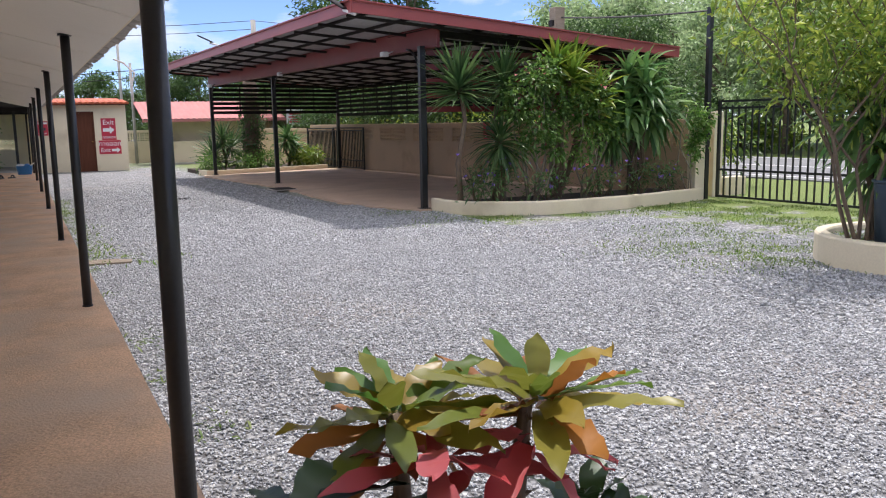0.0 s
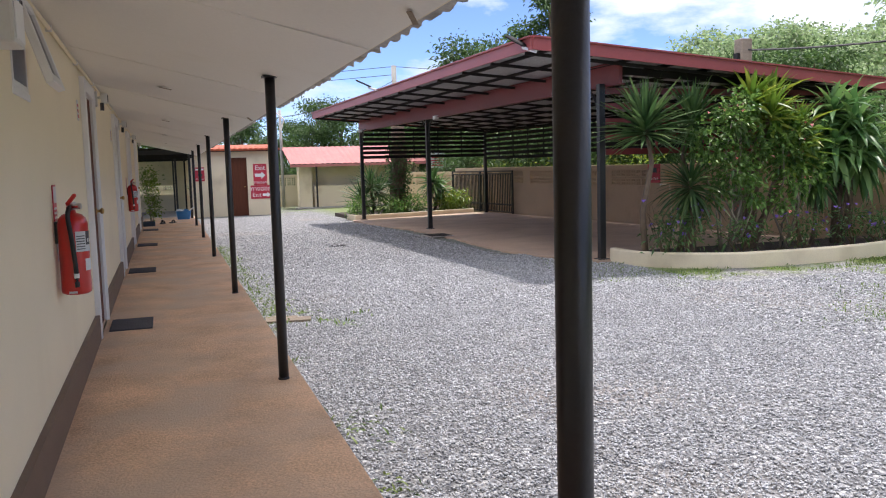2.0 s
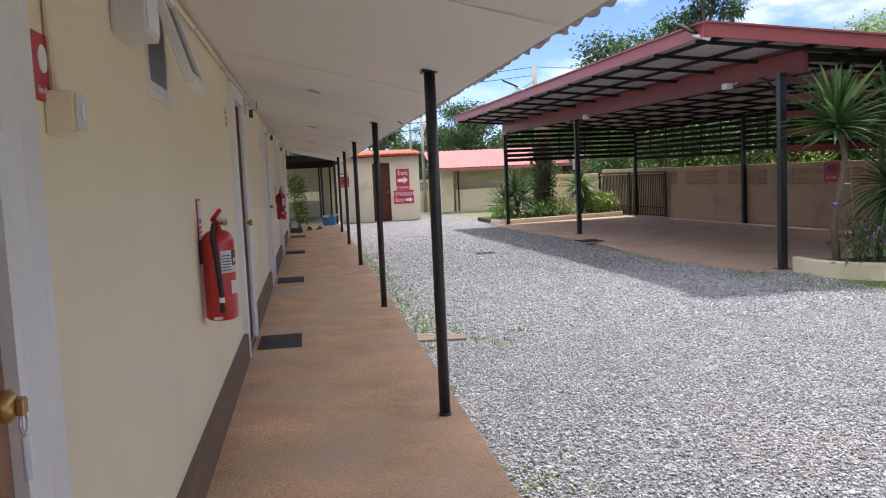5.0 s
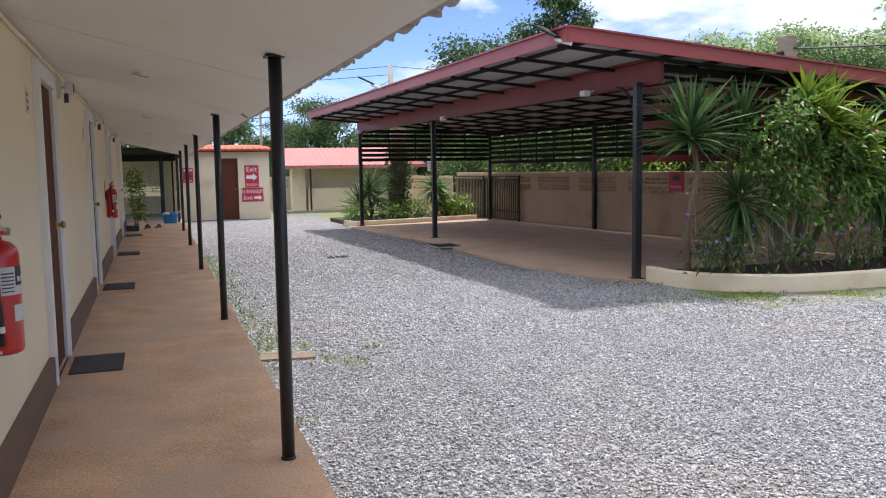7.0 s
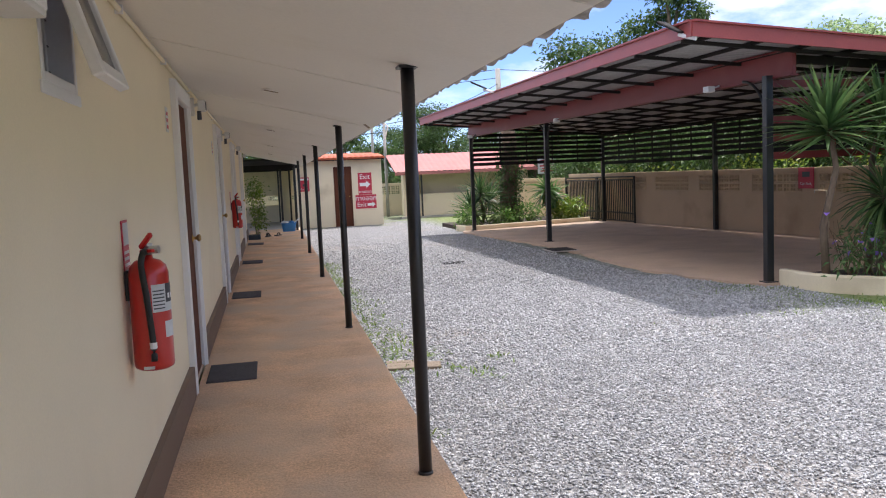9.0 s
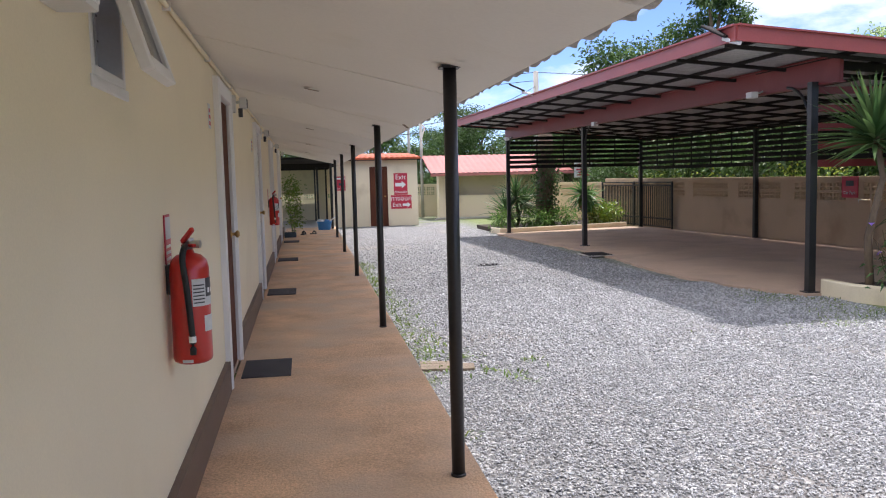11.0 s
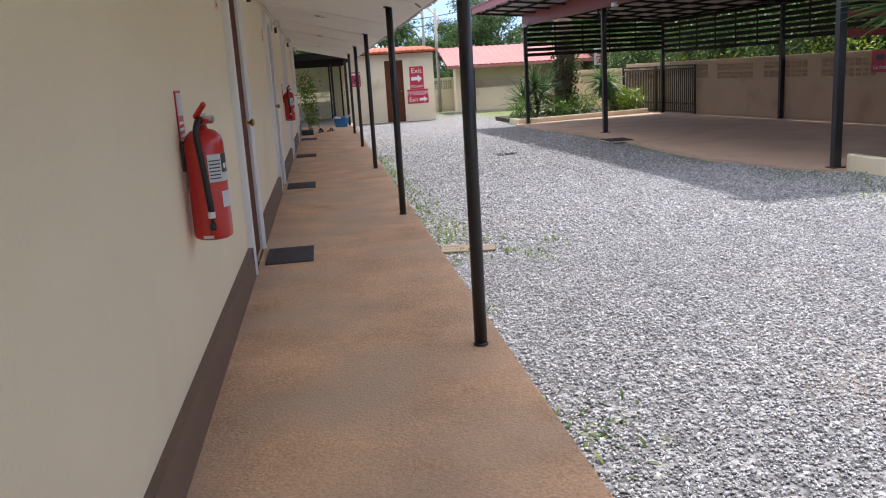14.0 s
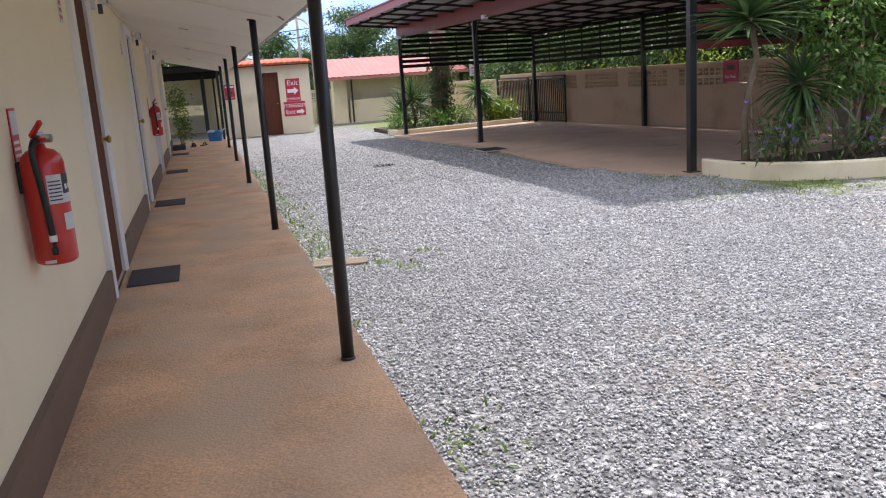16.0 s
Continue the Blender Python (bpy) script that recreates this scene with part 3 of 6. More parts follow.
# ---- doors of the rooms ----
def door_set(a, b, wood, wide=1.0):
    """Moulded white frame and a flush panelled leaf set back in the opening."""
    d = thing("door", "brown wooden room door in a white moulded frame", "door", "doors of the rooms")
    x = WALL_X
    for s, j in ((-1, a), (1, b)):
        bm = bmesh.new()
        prof = [(x - 0.139, 0.0), (x + 0.022, 0.0), (x + 0.022, 0.02), (x + 0.042, 0.035), (x + 0.042, 0.07), (x + 0.036, 0.085), (x + 0.036, 0.105), (x + 0.001, 0.11)]
        ring = [[bm.verts.new((px, j + s * (py * wide - 0.018), zz)) for px, py in prof] for zz in (WALK, DOOR_TOP + 0.09)]
        for i in range(len(prof) - 1):
            bm.faces.new((ring[0][i], ring[0][i + 1], ring[1][i + 1], ring[1][i]))
        bm.faces.new(ring[1])
        bmesh.ops.recalc_face_normals(bm, faces=bm.faces[:])
        part("jamb", bm, WHITE, d)
    part("head", box(x - 0.139, a, DOOR_TOP - 0.018, x + 0.04, b, DOOR_TOP + 0.09, 0.012), WHITE, d)
    leaf = part("leaf", box(x - 0.045, a + 0.02, WALK + 0.012, x - 0.001, b - 0.02, DOOR_TOP - 0.02, 0.004), wood, d)
    w = b - a
    for z0, z1 in ((0.3, 0.95), (1.15, 1.95)):
        part("panel", box(x - 0.003, a + 0.14, z0, x + 0.005, b - 0.14, z1, 0.008), wood, leaf)
    part("sill", box(x - 0.14, a, WALK - 0.01, x + 0.01, b, WALK + 0.012, 0.004), WALKEDGE, d)
    ky = b - (0.16 if a < 3 else 0.09)
    part("knob", lathe([(0.03, 0), (0.03, 0.006), (0.012, 0.01), (0.012, 0.03), (0.026, 0.04), (0.028, 0.055), (0.015, 0.066)], 16), BRASS, leaf, "brass knob", True).matrix_basis = pose(x - 0.001, ky, 1.1, 0, 90, 0)
    return d


for i, (a, b) in enumerate(DOORS):
    door_set(a, b, WARMWOOD if i == 0 else BROWNDOOR, 1.8 if i == 0 else 1.0)
keys = thing("key_bunch", "small keys with a tag hanging from the door knob", "keys")
kb = Vector((WALL_X + 0.066, 3.50, 1.1))
part("key", box(kb.x - 0.001, kb.y - 0.012, kb.z - 0.015, kb.x + 0.012, kb.y + 0.012, kb.z + 0.012, 0.002), BRASS, keys)
ring_pts = [(kb.x + 0.006, kb.y + 0.016 * math.cos(a), kb.z - 0.03 + 0.018 * math.sin(a)) for a in np.linspace(0, 2 * math.pi, 13)]
part("ring", tube(ring_pts, 0.0018, 6, cap=False), CHROME, keys)
part("tag", box(kb.x + 0.003, kb.y - 0.011, kb.z - 0.125, kb.x + 0.009, kb.y + 0.013, kb.z - 0.05, 0.002), LABEL, keys)

# door mats
mat0 = thing("door_mat", "dark grey ribbed rubber door mat before the door", "mat", "door mats", at=pose(-0.255, 8.69, WALK))
part("pad", box(0, 0, 0, 0.35, 0.56, 0.010, 0.003), MAT, mat0)
for k in range(17):
    part("rib", box(0.015 + k * 0.019, 0.02, 0.0095, 0.024 + k * 0.019, 0.54, 0.0125), MAT, mat0)
for my in (12.93, 17.2, 21.5):
    copy_thing(mat0, pose(-0.255, my, WALK))


# ---- carport ----
def roof_z(x):
    return 2.93 - 0.073 * (x - 4.69)


def front_x(y):
    return 4.69 - 0.027 * (y - 10.73)


def wall_x(y):
    return 10.8 - 0.068 * (y - 10.3)


slab_front = [(5.95, 11.4), (5.6, 12.3), (5.45, 13.4), (5.45, 14.9), (5.58, 16.6), (5.6, 18.0), (5.45, 20), (5.3, 21.8), (5.2, 23.6)]
slab_edge = [(x + 0.07 * noise.noise((x, y * 1.9, 0)) + 0.05 * noise.noise((x, y * 6, 4)), y) for y in np.arange(11.4, 23.6, 0.12) for x in (float(np.interp(y, [q[1] for q in slab_front], [q[0] for q in slab_front])),)]
bm = slab([*slab_edge, (5.3, 23.95), (9.75, 25.0), (wall_x(22.8), 22.8), (wall_x(11.4), 11.4)], lambda x, y: gz(y) - 0.1, lambda x, y: gz(y) + 0.035)
tagged(part("carport_floor", bm, SLAB), "worn pinkish concrete slab of the carport", "floor", kind="structure")

carport = thing("carport", "open carport with a maroon beam and black steel posts", "carport")
R0, R1 = 10.73, 24.2
fc = [(front_x(R0), R0), (front_x(R1), R1)]
bx = 10.75
A, B, C, D = (fc[0][0], R0, roof_z(fc[0][0])), (fc[1][0], R1, roof_z(fc[0][0])), (bx - 0.9, R1 + 0.4, roof_z(bx)), (bx, R0 + 0.25, roof_z(bx))
A, B, C, D = map(Vector, (A, B, C, D))
up = Vector((0, 0, 1))


def on_roof(u, v, dz=0.0):
    """u from the front edge to the back, v from the near end to the far one."""
    return (A * (1 - u) + D * u) * (1 - v) + (B * (1 - u) + C * u) * v + up * dz


sheets = 15
for k in range(sheets):
    v0, v1 = k / sheets, (k + 1) / sheets
    clear = False
    bm = bmesh.new()
    ribs = 8
    lo, hi = [], []
    for r in range(ribs * 3 + 1):
        v = v0 + (v1 - v0) * r / (ribs * 3)
        h = 0.024 if r % 3 == 1 else 0.0
        lo.append((bm.verts.new(on_roof(0.005, v, -0.05 + h)), bm.verts.new(on_roof(0.995, v, -0.05 + h))))
    for p, q in zip(lo, lo[1:]):
        bm.faces.new((p[0], q[0], q[1], p[1]))
    part("roof_sheet", bm, SHEET, carport)
for u in (0.045, 0.15, 0.25, 0.36, 0.47, 0.58, 0.69, 0.8, 0.91, 0.97):
    part("purlin", bar(on_roof(u, 0.003, -0.072), on_roof(u, 0.997, -0.072), 0.04, 0.04), DARK, carport)
for k in range(13):
    v = 0.02 + 0.96 * k / 12
    part("rafter", bar(on_roof(0.006, v, -0.112), on_roof(0.994, v, -0.112), 0.045, 0.04), DARK, carport)
for n0, p, q in (("fascia_front", A, B), ("fascia_side", A, D), ("fascia_side", B, C), ("fascia_back", D, C)):
    bm = bar(p + up * -0.03, q + up * -0.03, 0.03, 0.15)
    bar(p + up * 0.055, q + up * 0.055, 0.10, 0.02, bm)
    part(n0, bm, REDTRIM, carport)
# beam
b0, b1 = Vector((6.21, 11.17, 2.605)), Vector((5.62, 24.1, 2.605))
beam = part("front_beam", bar(b0, b1, 0.05, 0.29), MAROON, carport, "maroon painted steel beam")
for dz in (-0.145, 0.145):
    part("flange", bar(b0 + up * dz, b1 + up * dz, 0.12, 0.018), MAROON, beam)
d2 = Vector((wall_x(11.5) - 0.25, 11.55, 2.42))
part("side_beam", bar((6.25, 11.45, 2.68), d2, 0.05, 0.1), DARK, carport)
POSTS = [(6.1, 11.52), (5.99, 19.02), (5.6, 23.85)]
BACK = [(wall_x(11.7) - 0.2, 11.7), (wall_x(19.4) - 0.1, 19.4), (9.62, 24.55)]
for px, py in POSTS:
    post = part("post", box(px - 0.045, py - 0.045, gz(py), px + 0.045, py + 0.045, 2.49, 0.004), BLACK, carport)
    part("foot_plate", box(px - 0.08, py - 0.08, gz(py) + 0.035, px + 0.08, py + 0.08, gz(py) + 0.045), BLACK, post)
    for s in (-1, 1):
        if (s < 0 and py < 12) or (s > 0 and py > 23):
            continue
        arc = [(px, py + s * (0.04 + 0.5 * (1 - math.cos(a))), 1.95 + 0.53 * math.sin(a)) for a in np.linspace(0, 1.5, 8)]
        part("curved_brace", tube(arc, 0.018, 8), BLACK, post)
for px, py in BACK:
    part("post", box(px - 0.045, py - 0.045, gz(py), px + 0.045, py + 0.045, roof_z(px) - 0.13, 0.004), BLACK, carport)
# slatted screens under the roof
def screen(p, q, z0, z1, count, mat, name):
    p, q = Vector((*p, 0)), Vector((*q, 0))
    g = thing(name, "open screen of horizontal steel slats under the carport roof", "screen", "carport screens")
    for k in range(count):
        z = z0 + (z1 - z0) * k / (count - 1)
        part("slat", bar(p + up * z, q + up * z, 0.02, 0.085), mat, g)
    n = max(2, round((q - p).length / 0.8))
    for k in range(1, n):
        c = p.lerp(q, k / n)
        part("upright", bar(c + up * (z0 - 0.04), c + up * (z1 + 0.04), 0.03, 0.03), mat, g)


screen((5.66, 23.87), (9.58, 24.53), 1.72, 2.48, 7, DARK, "slat_screen")
screen((wall_x(19.45) - 0.1, 19.46), (9.64, 24.5), 1.62, 2.42, 7, DARK, "slat_screen")
screen((wall_x(11.8) - 0.2, 11.76), (wall_x(19.35) - 0.1, 19.34), 1.70, 2.42, 7, DARK, "slat_screen")
screen((6.2, 11.56), (wall_x(11.7) - 0.26, 11.7), 1.55, 2.4, 5, MAROON, "slat_screen")


# ---- boundary walls ----
def breeze_wall(name, p, q, height, mat, rows=2, pier=2.05, thick=0.09, course_at=None, block=0.19, band=None, label="tan rendered boundary wall with pierced blocks"):
    """A rendered wall with a band of pierced blocks near its top; the blocks are pieces of the wall."""
    w = tagged(new(name), label, "wall", kind="structure")
    p, q = Vector((*p, 0)), Vector((*q, 0))
    p.z, q.z = gz(p.y), gz(q.y)
    d = (q - p)
    d.z = 0
    total = d.length
    d.normalize()
    w.matrix_basis = Matrix.Translation(p) @ Matrix.Rotation(math.atan2(d.y, d.x), 4, "Z")
    top = height
    band0 = height - 0.1 - rows * block
    if band is not None:                     # the pierced band lies lower, under more plain wall
        band0, height = band, band + rows * block + 0.1
        part("wall_top", box(0, -thick / 2, height, total, thick / 2, top), mat, w)
    part("wall_base", box(0, -thick / 2, -0.25, total, thick / 2, band0), mat, w)
    part("coping", box(0, -thick / 2 - 0.012, height - 0.1, total, thick / 2 + 0.012, height, 0.006), mat, w)
    bm = bmesh.new()
    t, o = 0.026, block / 2 - 0.002
    for x0, z0, x1, z1 in ((-o, -o, o, -o + t), (-o, o - t, o, o), (-o, -o + t, -o + t, o - t), (o - t, -o + t, o, o - t), (-0.012, -o + t, 0.012, o - t), (-o + t, -0.012, -0.012, 0.012), (0.012, -0.012, o - t, 0.012)):
        box(x0, -thick / 2 + 0.008, z0, x1, thick / 2 - 0.008, z1, bm=bm)
    me = bpy.data.meshes.new("breeze_block")
    bm.to_mesh(me)
    bm.free()
    me.materials.append(mat)
    x = 0.0
    while x < total - 0.01:
        end = min(x + 0.42, total)
        part("pier", box(x, -thick / 2, band0, end, thick / 2, height - 0.1), mat, w)
        x = end
        n = min(int((pier - 0.42) / block), int((total - x) / block))
        for r in range(rows):
            for k in range(n):
                ob = new("breeze_block", me)
                ob.parent = w
                ob.matrix_basis = pose(x + (k + 0.5) * block, 0, band0 + (r + 0.5) * block)
        x += n * block
        if n == 0 and x < total:
            part("pier", box(x, -thick / 2, band0, total, thick / 2, height - 0.1), mat, w)
            break
    return w


breeze_wall("wall_east", (wall_x(10.45), 10.45), (wall_x(27.2), 27.2), 1.33, TAN)
breeze_wall("wall_north", (-6, 36.3), (16, 36.3), 1.35, CREAM_FAR, label="cream boundary wall with pierced blocks")
breeze_wall("wall_north_east", (wall_x(27.2), 27.2), (9.2, 36.2), 1.3, TAN)


# ---- beds along the yard ----
def kerb(name, line, height, label, thick=0.1, closed=False):
    """A plastered kerb along a plan line, rounded on top."""
    pts = [Vector((x, y, 0)) for x, y in line]
    n = len(pts)
    bm, rings = bmesh.new(), []
    for i, p in enumerate(pts):
        a, b = (pts[(i - 1) % n], pts[(i + 1) % n]) if closed else (pts[max(i - 1, 0)], pts[min(i + 1, n - 1)])
        d = (b - a).normalized()
        s = Vector((-d.y, d.x, 0)) * thick / 2
        z0, z1 = gz(p.y) - 0.1, gz(p.y) + height + 0.006 * noise.noise((p.x * 2, p.y * 2, 1))
        rings.append([bm.verts.new((p + s * k).to_tuple()[:2] + (z,)) for k, z in ((1, z0), (1, z1 - 0.02), (0.8, z1), (-0.8, z1), (-1, z1 - 0.02), (-1, z0))])
    pairs = list(zip(rings, rings[1:])) + ([(rings[-1], rings[0])] if closed else [])
    for r0, r1 in pairs:
        for k in range(5):
            bm.faces.new((r0[k], r0[k + 1], r1[k + 1], r1[k]))
    if not closed:
        bm.faces.new(rings[0])
        bm.faces.new(rings[-1])
    bmesh.ops.recalc_face_normals(bm, faces=bm.faces[:])
    return tagged(part(name, bm, CREAM_FAR, smooth=False), label, "kerb", kind="structure")


def smooth_line(pts, steps=5):
    out = []
    p = [pts[0], *pts, pts[-1]]
    for i in range(1, len(p) - 2):
        for s in range(steps):
            t = s / steps
            q = [0.5 * (2 * p[i][k] + (p[i + 1][k] - p[i - 1][k]) * t + (2 * p[i - 1][k] - 5 * p[i][k] + 4 * p[i + 1][k] - p[i + 2][k]) * t * t
                        + (3 * p[i][k] - p[i - 1][k] - 3 * p[i + 1][k] + p[i + 2][k]) * t ** 3) for k in (0, 1)]
            out.append(tuple(q))
    return out + [pts[-1]]


bed_line = smooth_line([(6.22, 11.42), (6.28, 10.85), (6.55, 10.4), (7.2, 10.02), (8.0, 9.92), (8.8, 9.93), (9.7, 10.05), (10.62, 10.24)])
kerb("bed_kerb", bed_line, 0.2, "curved cream plastered kerb round the planting bed")
tagged(part("bed_soil", slab([*bed_line, (10.68, 11.35), (6.25, 11.45)], -0.1, 0.13), SOIL), "dark soil of the planting bed", "soil", kind="structure")
far_line = [(5.32, 24.6), (5.42, 23.98), (5.7, 23.95), (7.0, 24.3), (8.5, 24.75), (9.35, 25.0)]
kerb("bed_kerb", far_line, 0.16, "cream kerb of the bed behind the carport")
tagged(part("bed_soil", slab([*far_line[1:], (9.3, 27.5), (5.4, 27)], -0.25, 0.03), SOIL), "dark soil of the bed behind the carport", "soil", kind="structure")
ring_line = [(7.88 + 0.88 * math.cos(a), 4.75 + 0.88 * math.sin(a)) for a in (2 * math.pi * k / 40 for k in range(40))]
kerb("planter_kerb", ring_line, 0.27, "round cream plastered kerb round the tree", 0.12, True)
tagged(part("bed_soil", slab([(7.88 + 0.83 * math.cos(a), 4.75 + 0.83 * math.sin(a)) for a in (2 * math.pi * k / 24 for k in range(24))], -0.1, 0.2), GROUND), "grassy soil inside the round planter", "soil", kind="structure")


# ---- plants ----
def stems(plant, base, tips, r0=0.04, mat=BARK, name="stem", bend=0.12, seed=1):
    rng = random.Random(seed)
    for t in tips:
        b, t = Vector(base) + Vector((rng.uniform(-0.06, 0.06), rng.uniform(-0.06, 0.06), 0)), Vector(t)
        m1 = b.lerp(t, 0.35) + Vector((rng.uniform(-bend, bend), rng.uniform(-bend, bend), 0))
        m2 = b.lerp(t, 0.7) + Vector((rng.uniform(-bend, bend), rng.uniform(-bend, bend), 0))
        part(name, tube([b, m1, m2, t], [r0, r0 * 0.8, r0 * 0.65, r0 * 0.45], 8), mat, plant, smooth=True)


def yucca(x, y, z, heads, label, mat=LEAF_YUCCA, length=0.62, width=0.042, count=70, seed=1, low=-0.75, droop=0.35, r0=0.05):
    pl = thing("yucca_plant", label, "plant")
    stems(pl, (x, y, z - 0.05), [(hx, hy, hz) for hx, hy, hz in heads], r0, BARK, seed=seed)
    for i, h in enumerate(heads):
        rosette("leaf_rosette", h, count, length, width, mat, seed * 10 + i, pl, "", low, droop)
    return pl


BZ = 0.13
yucca(6.42, 10.85, BZ, [(6.3, 10.72, 1.93)], "spiky green yucca with a bare trunk in the bed", count=120, length=0.72, width=0.056, seed=3, droop=0.3, low=-0.35)
yucca(7.1, 11.1, BZ, [(7.2, 10.95, 2.02)], "tall green yucca with a dense head in the bed", count=110, length=0.66, width=0.05, seed=4)
yucca(6.95, 10.62, BZ, [(6.92, 10.6, 1.12)], "low green yucca with drooping leaves in the bed", count=110, length=0.62, width=0.045, seed=5, low=-1.2, droop=0.9, r0=0.085)
yucca(8.1, 10.9, BZ, [(8.02, 10.75, 2.26), (8.42, 10.85, 2.24), (8.22, 10.6, 2.05), (8.75, 10.7, 1.85), (8.6, 10.6, 1.55)], "yellow-green dracaena with several bright heads", LEAF_YELLOW, 0.56, 0.075, 55, 6, -0.6, 0.5, 0.05)
yucca(9.6, 10.8, BZ, [(9.45, 10.75, 2.1), (9.85, 10.8, 2.12), (9.65, 10.55, 1.85), (9.35, 10.6, 1.6), (9.95, 10.6, 1.6), (9.7, 10.5, 1.45)], "broad dracaena with long hanging dark leaves", LEAF_DROOP, 0.66, 0.10, 50, 7, -1.3, 1.2, 0.04)
yucca(9.0, 10.75, BZ, [(8.98, 10.7, 1.5), (9.1, 10.65, 1.15)], "leafy dracaena low in the bed with hanging leaves", LEAF_DROOP, 0.5, 0.08, 45, 8, -1.3, 1.1, 0.035)


def bush(name, label, base, blobs, count, length, width, mat, seed, flowers=None, tips=None, shell=0.35):
    b = thing(name, label, "shrub")
    stems(b, base, tips or [bl[:3] for bl in blobs], 0.018, STEM, seed=seed)
    leaves("foliage", blobs, count, length, width, mat, seed, b, shell=shell)
    if flowers:
        leaves("flowers", blobs, flowers[0], 0.05, 0.055, flowers[1], seed + 50, b, "small bright blossoms", 1.0)
    return b


bush("hibiscus_bush", "dense green hibiscus bush with small coral flowers", (7.45, 10.55, BZ),
     [(7.15, 10.5, 1.62, 0.3, 0.3, 0.36), (7.5, 10.5, 1.92, 0.32, 0.3, 0.3), (7.72, 10.55, 2.15, 0.2, 0.2, 0.2), (7.85, 10.5, 1.55, 0.3, 0.3, 0.4), (7.45, 10.4, 1.25, 0.32, 0.3, 0.32), (7.2, 10.4, 0.98, 0.2, 0.2, 0.22), (7.75, 10.4, 0.95, 0.22, 0.22, 0.26)],
     1700, 0.092, 0.052, LEAF_BUSH, 21, (30, PETAL_PINK))
bush("hibiscus_bush", "leafy green hibiscus bush with coral flowers", (8.4, 10.55, BZ),
     [(8.3, 10.45, 1.55, 0.3, 0.3, 0.38), (8.62, 10.5, 1.72, 0.28, 0.28, 0.34), (8.45, 10.4, 1.12, 0.3, 0.28, 0.32), (8.85, 10.45, 1.25, 0.22, 0.25, 0.3), (8.3, 10.4, 0.8, 0.18, 0.2, 0.2)],
     1000, 0.092, 0.052, LEAF_BUSH, 22, (18, PETAL_PINK))
for i, (x, y, w, h) in enumerate([(6.5, 10.6, 0.25, 0.5), (6.75, 10.45, 0.35, 0.5), (7.5, 10.3, 0.5, 0.4), (8.5, 10.25, 0.5, 0.45), (9.4, 10.35, 0.5, 0.45), (10.1, 10.5, 0.35, 0.4)]):
    s = thing("ruellia_shrub", "thin low shrub with violet flowers at the kerb", "shrub", "low shrubs in the bed")
    rng = random.Random(40 + i)
    stems(s, (x, y, BZ), [(x + rng.uniform(-w, w), y + rng.uniform(-0.15, 0.25), BZ + h * rng.uniform(0.5, 1.5)) for _ in range(11)], 0.006, LEAF_DEAD, seed=i)
    leaves("foliage", [(x, y, BZ + h * 0.6, w, 0.25, h * 0.6), (x + 0.1, y, BZ + h, w * 0.7, 0.25, h * 0.35)], 240, 0.085, 0.024, LEAF_DROOP, 60 + i, s, shell=0.1)
    leaves("flowers", [(x, y - 0.08, BZ + h, w, 0.2, h * 0.4)], 9, 0.06, 0.06, PETAL, 80 + i, s, "violet blossoms", 0.7)
vine = thing("creeper", "thin leafy creeper climbing the wall end by the gate", "plant")
stems(vine, (10.35, 10.3, BZ), [(10.3, 10.25, 1.5), (10.5, 10.32, 1.45), (10.15, 10.4, 1.2)], 0.012, STEM, seed=9, bend=0.15)
leaves("foliage", [(10.5, 10.2, 1.35, 0.26, 0.12, 0.2), (10.4, 10.2, 0.95, 0.15, 0.12, 0.35), (10.6, 10.2, 1.15, 0.12, 0.1, 0.3)], 620, 0.08, 0.055, LEAF_BUSH, 91, vine, shell=0.2)

# far bed behind the carport
yucca(6.1, 25.0, -0.05, [(6.1, 25.0, 1.0), (6.4, 25.2, 0.8), (5.8, 24.9, 0.55)], "bushy green yucca in the far bed", count=70, length=0.75, width=0.05, seed=11, low=-0.6)
yucca(8.2, 25.4, -0.05, [(8.2, 25.4, 1.0), (8.5, 25.6, 0.75)], "broad dracaena in the far bed", LEAF_DROOP, 0.65, 0.08, 60, 12, -0.8, 0.8)
bush("far_bed_shrub", "low yellow-green shrub in the far bed", (8.9, 25.4, -0.05), [(8.9, 25.3, 0.35, 0.45, 0.3, 0.35), (8.6, 25.2, 0.25, 0.4, 0.3, 0.3)], 1200, 0.1, 0.05, LEAF_YELLOW, 23)
bush("far_bed_shrub", "low dark green shrub in the far bed", (5.7, 24.6, -0.05), [(5.6, 24.5, 0.3, 0.35, 0.3, 0.35), (6.6, 24.7, 0.25, 0.5, 0.3, 0.3), (7.4, 24.9, 0.3, 0.5, 0.3, 0.35)], 1700, 0.1, 0.04, LEAF_BUSH, 24)
trunk_tree = thing("clad_tree_trunk", "stout tree trunk overgrown with creeper in the far bed", "tree")
part("trunk", tube([(7.15, 25.6, -0.1), (7.1, 25.6, 0.8), (7.2, 25.6, 1.7), (7.15, 25.65, 3.6)], [0.3, 0.24, 0.25, 0.15], 14), BARK, trunk_tree, smooth=True)
leaves("creeper_leaves", [(7.15, 25.55, z, 0.34, 0.3, 0.3) for z in (0.5, 1.0, 1.4, 1.8, 2.1)], 2000, 0.09, 0.06, LEAF_FAR, 25, trunk_tree, shell=0.75)


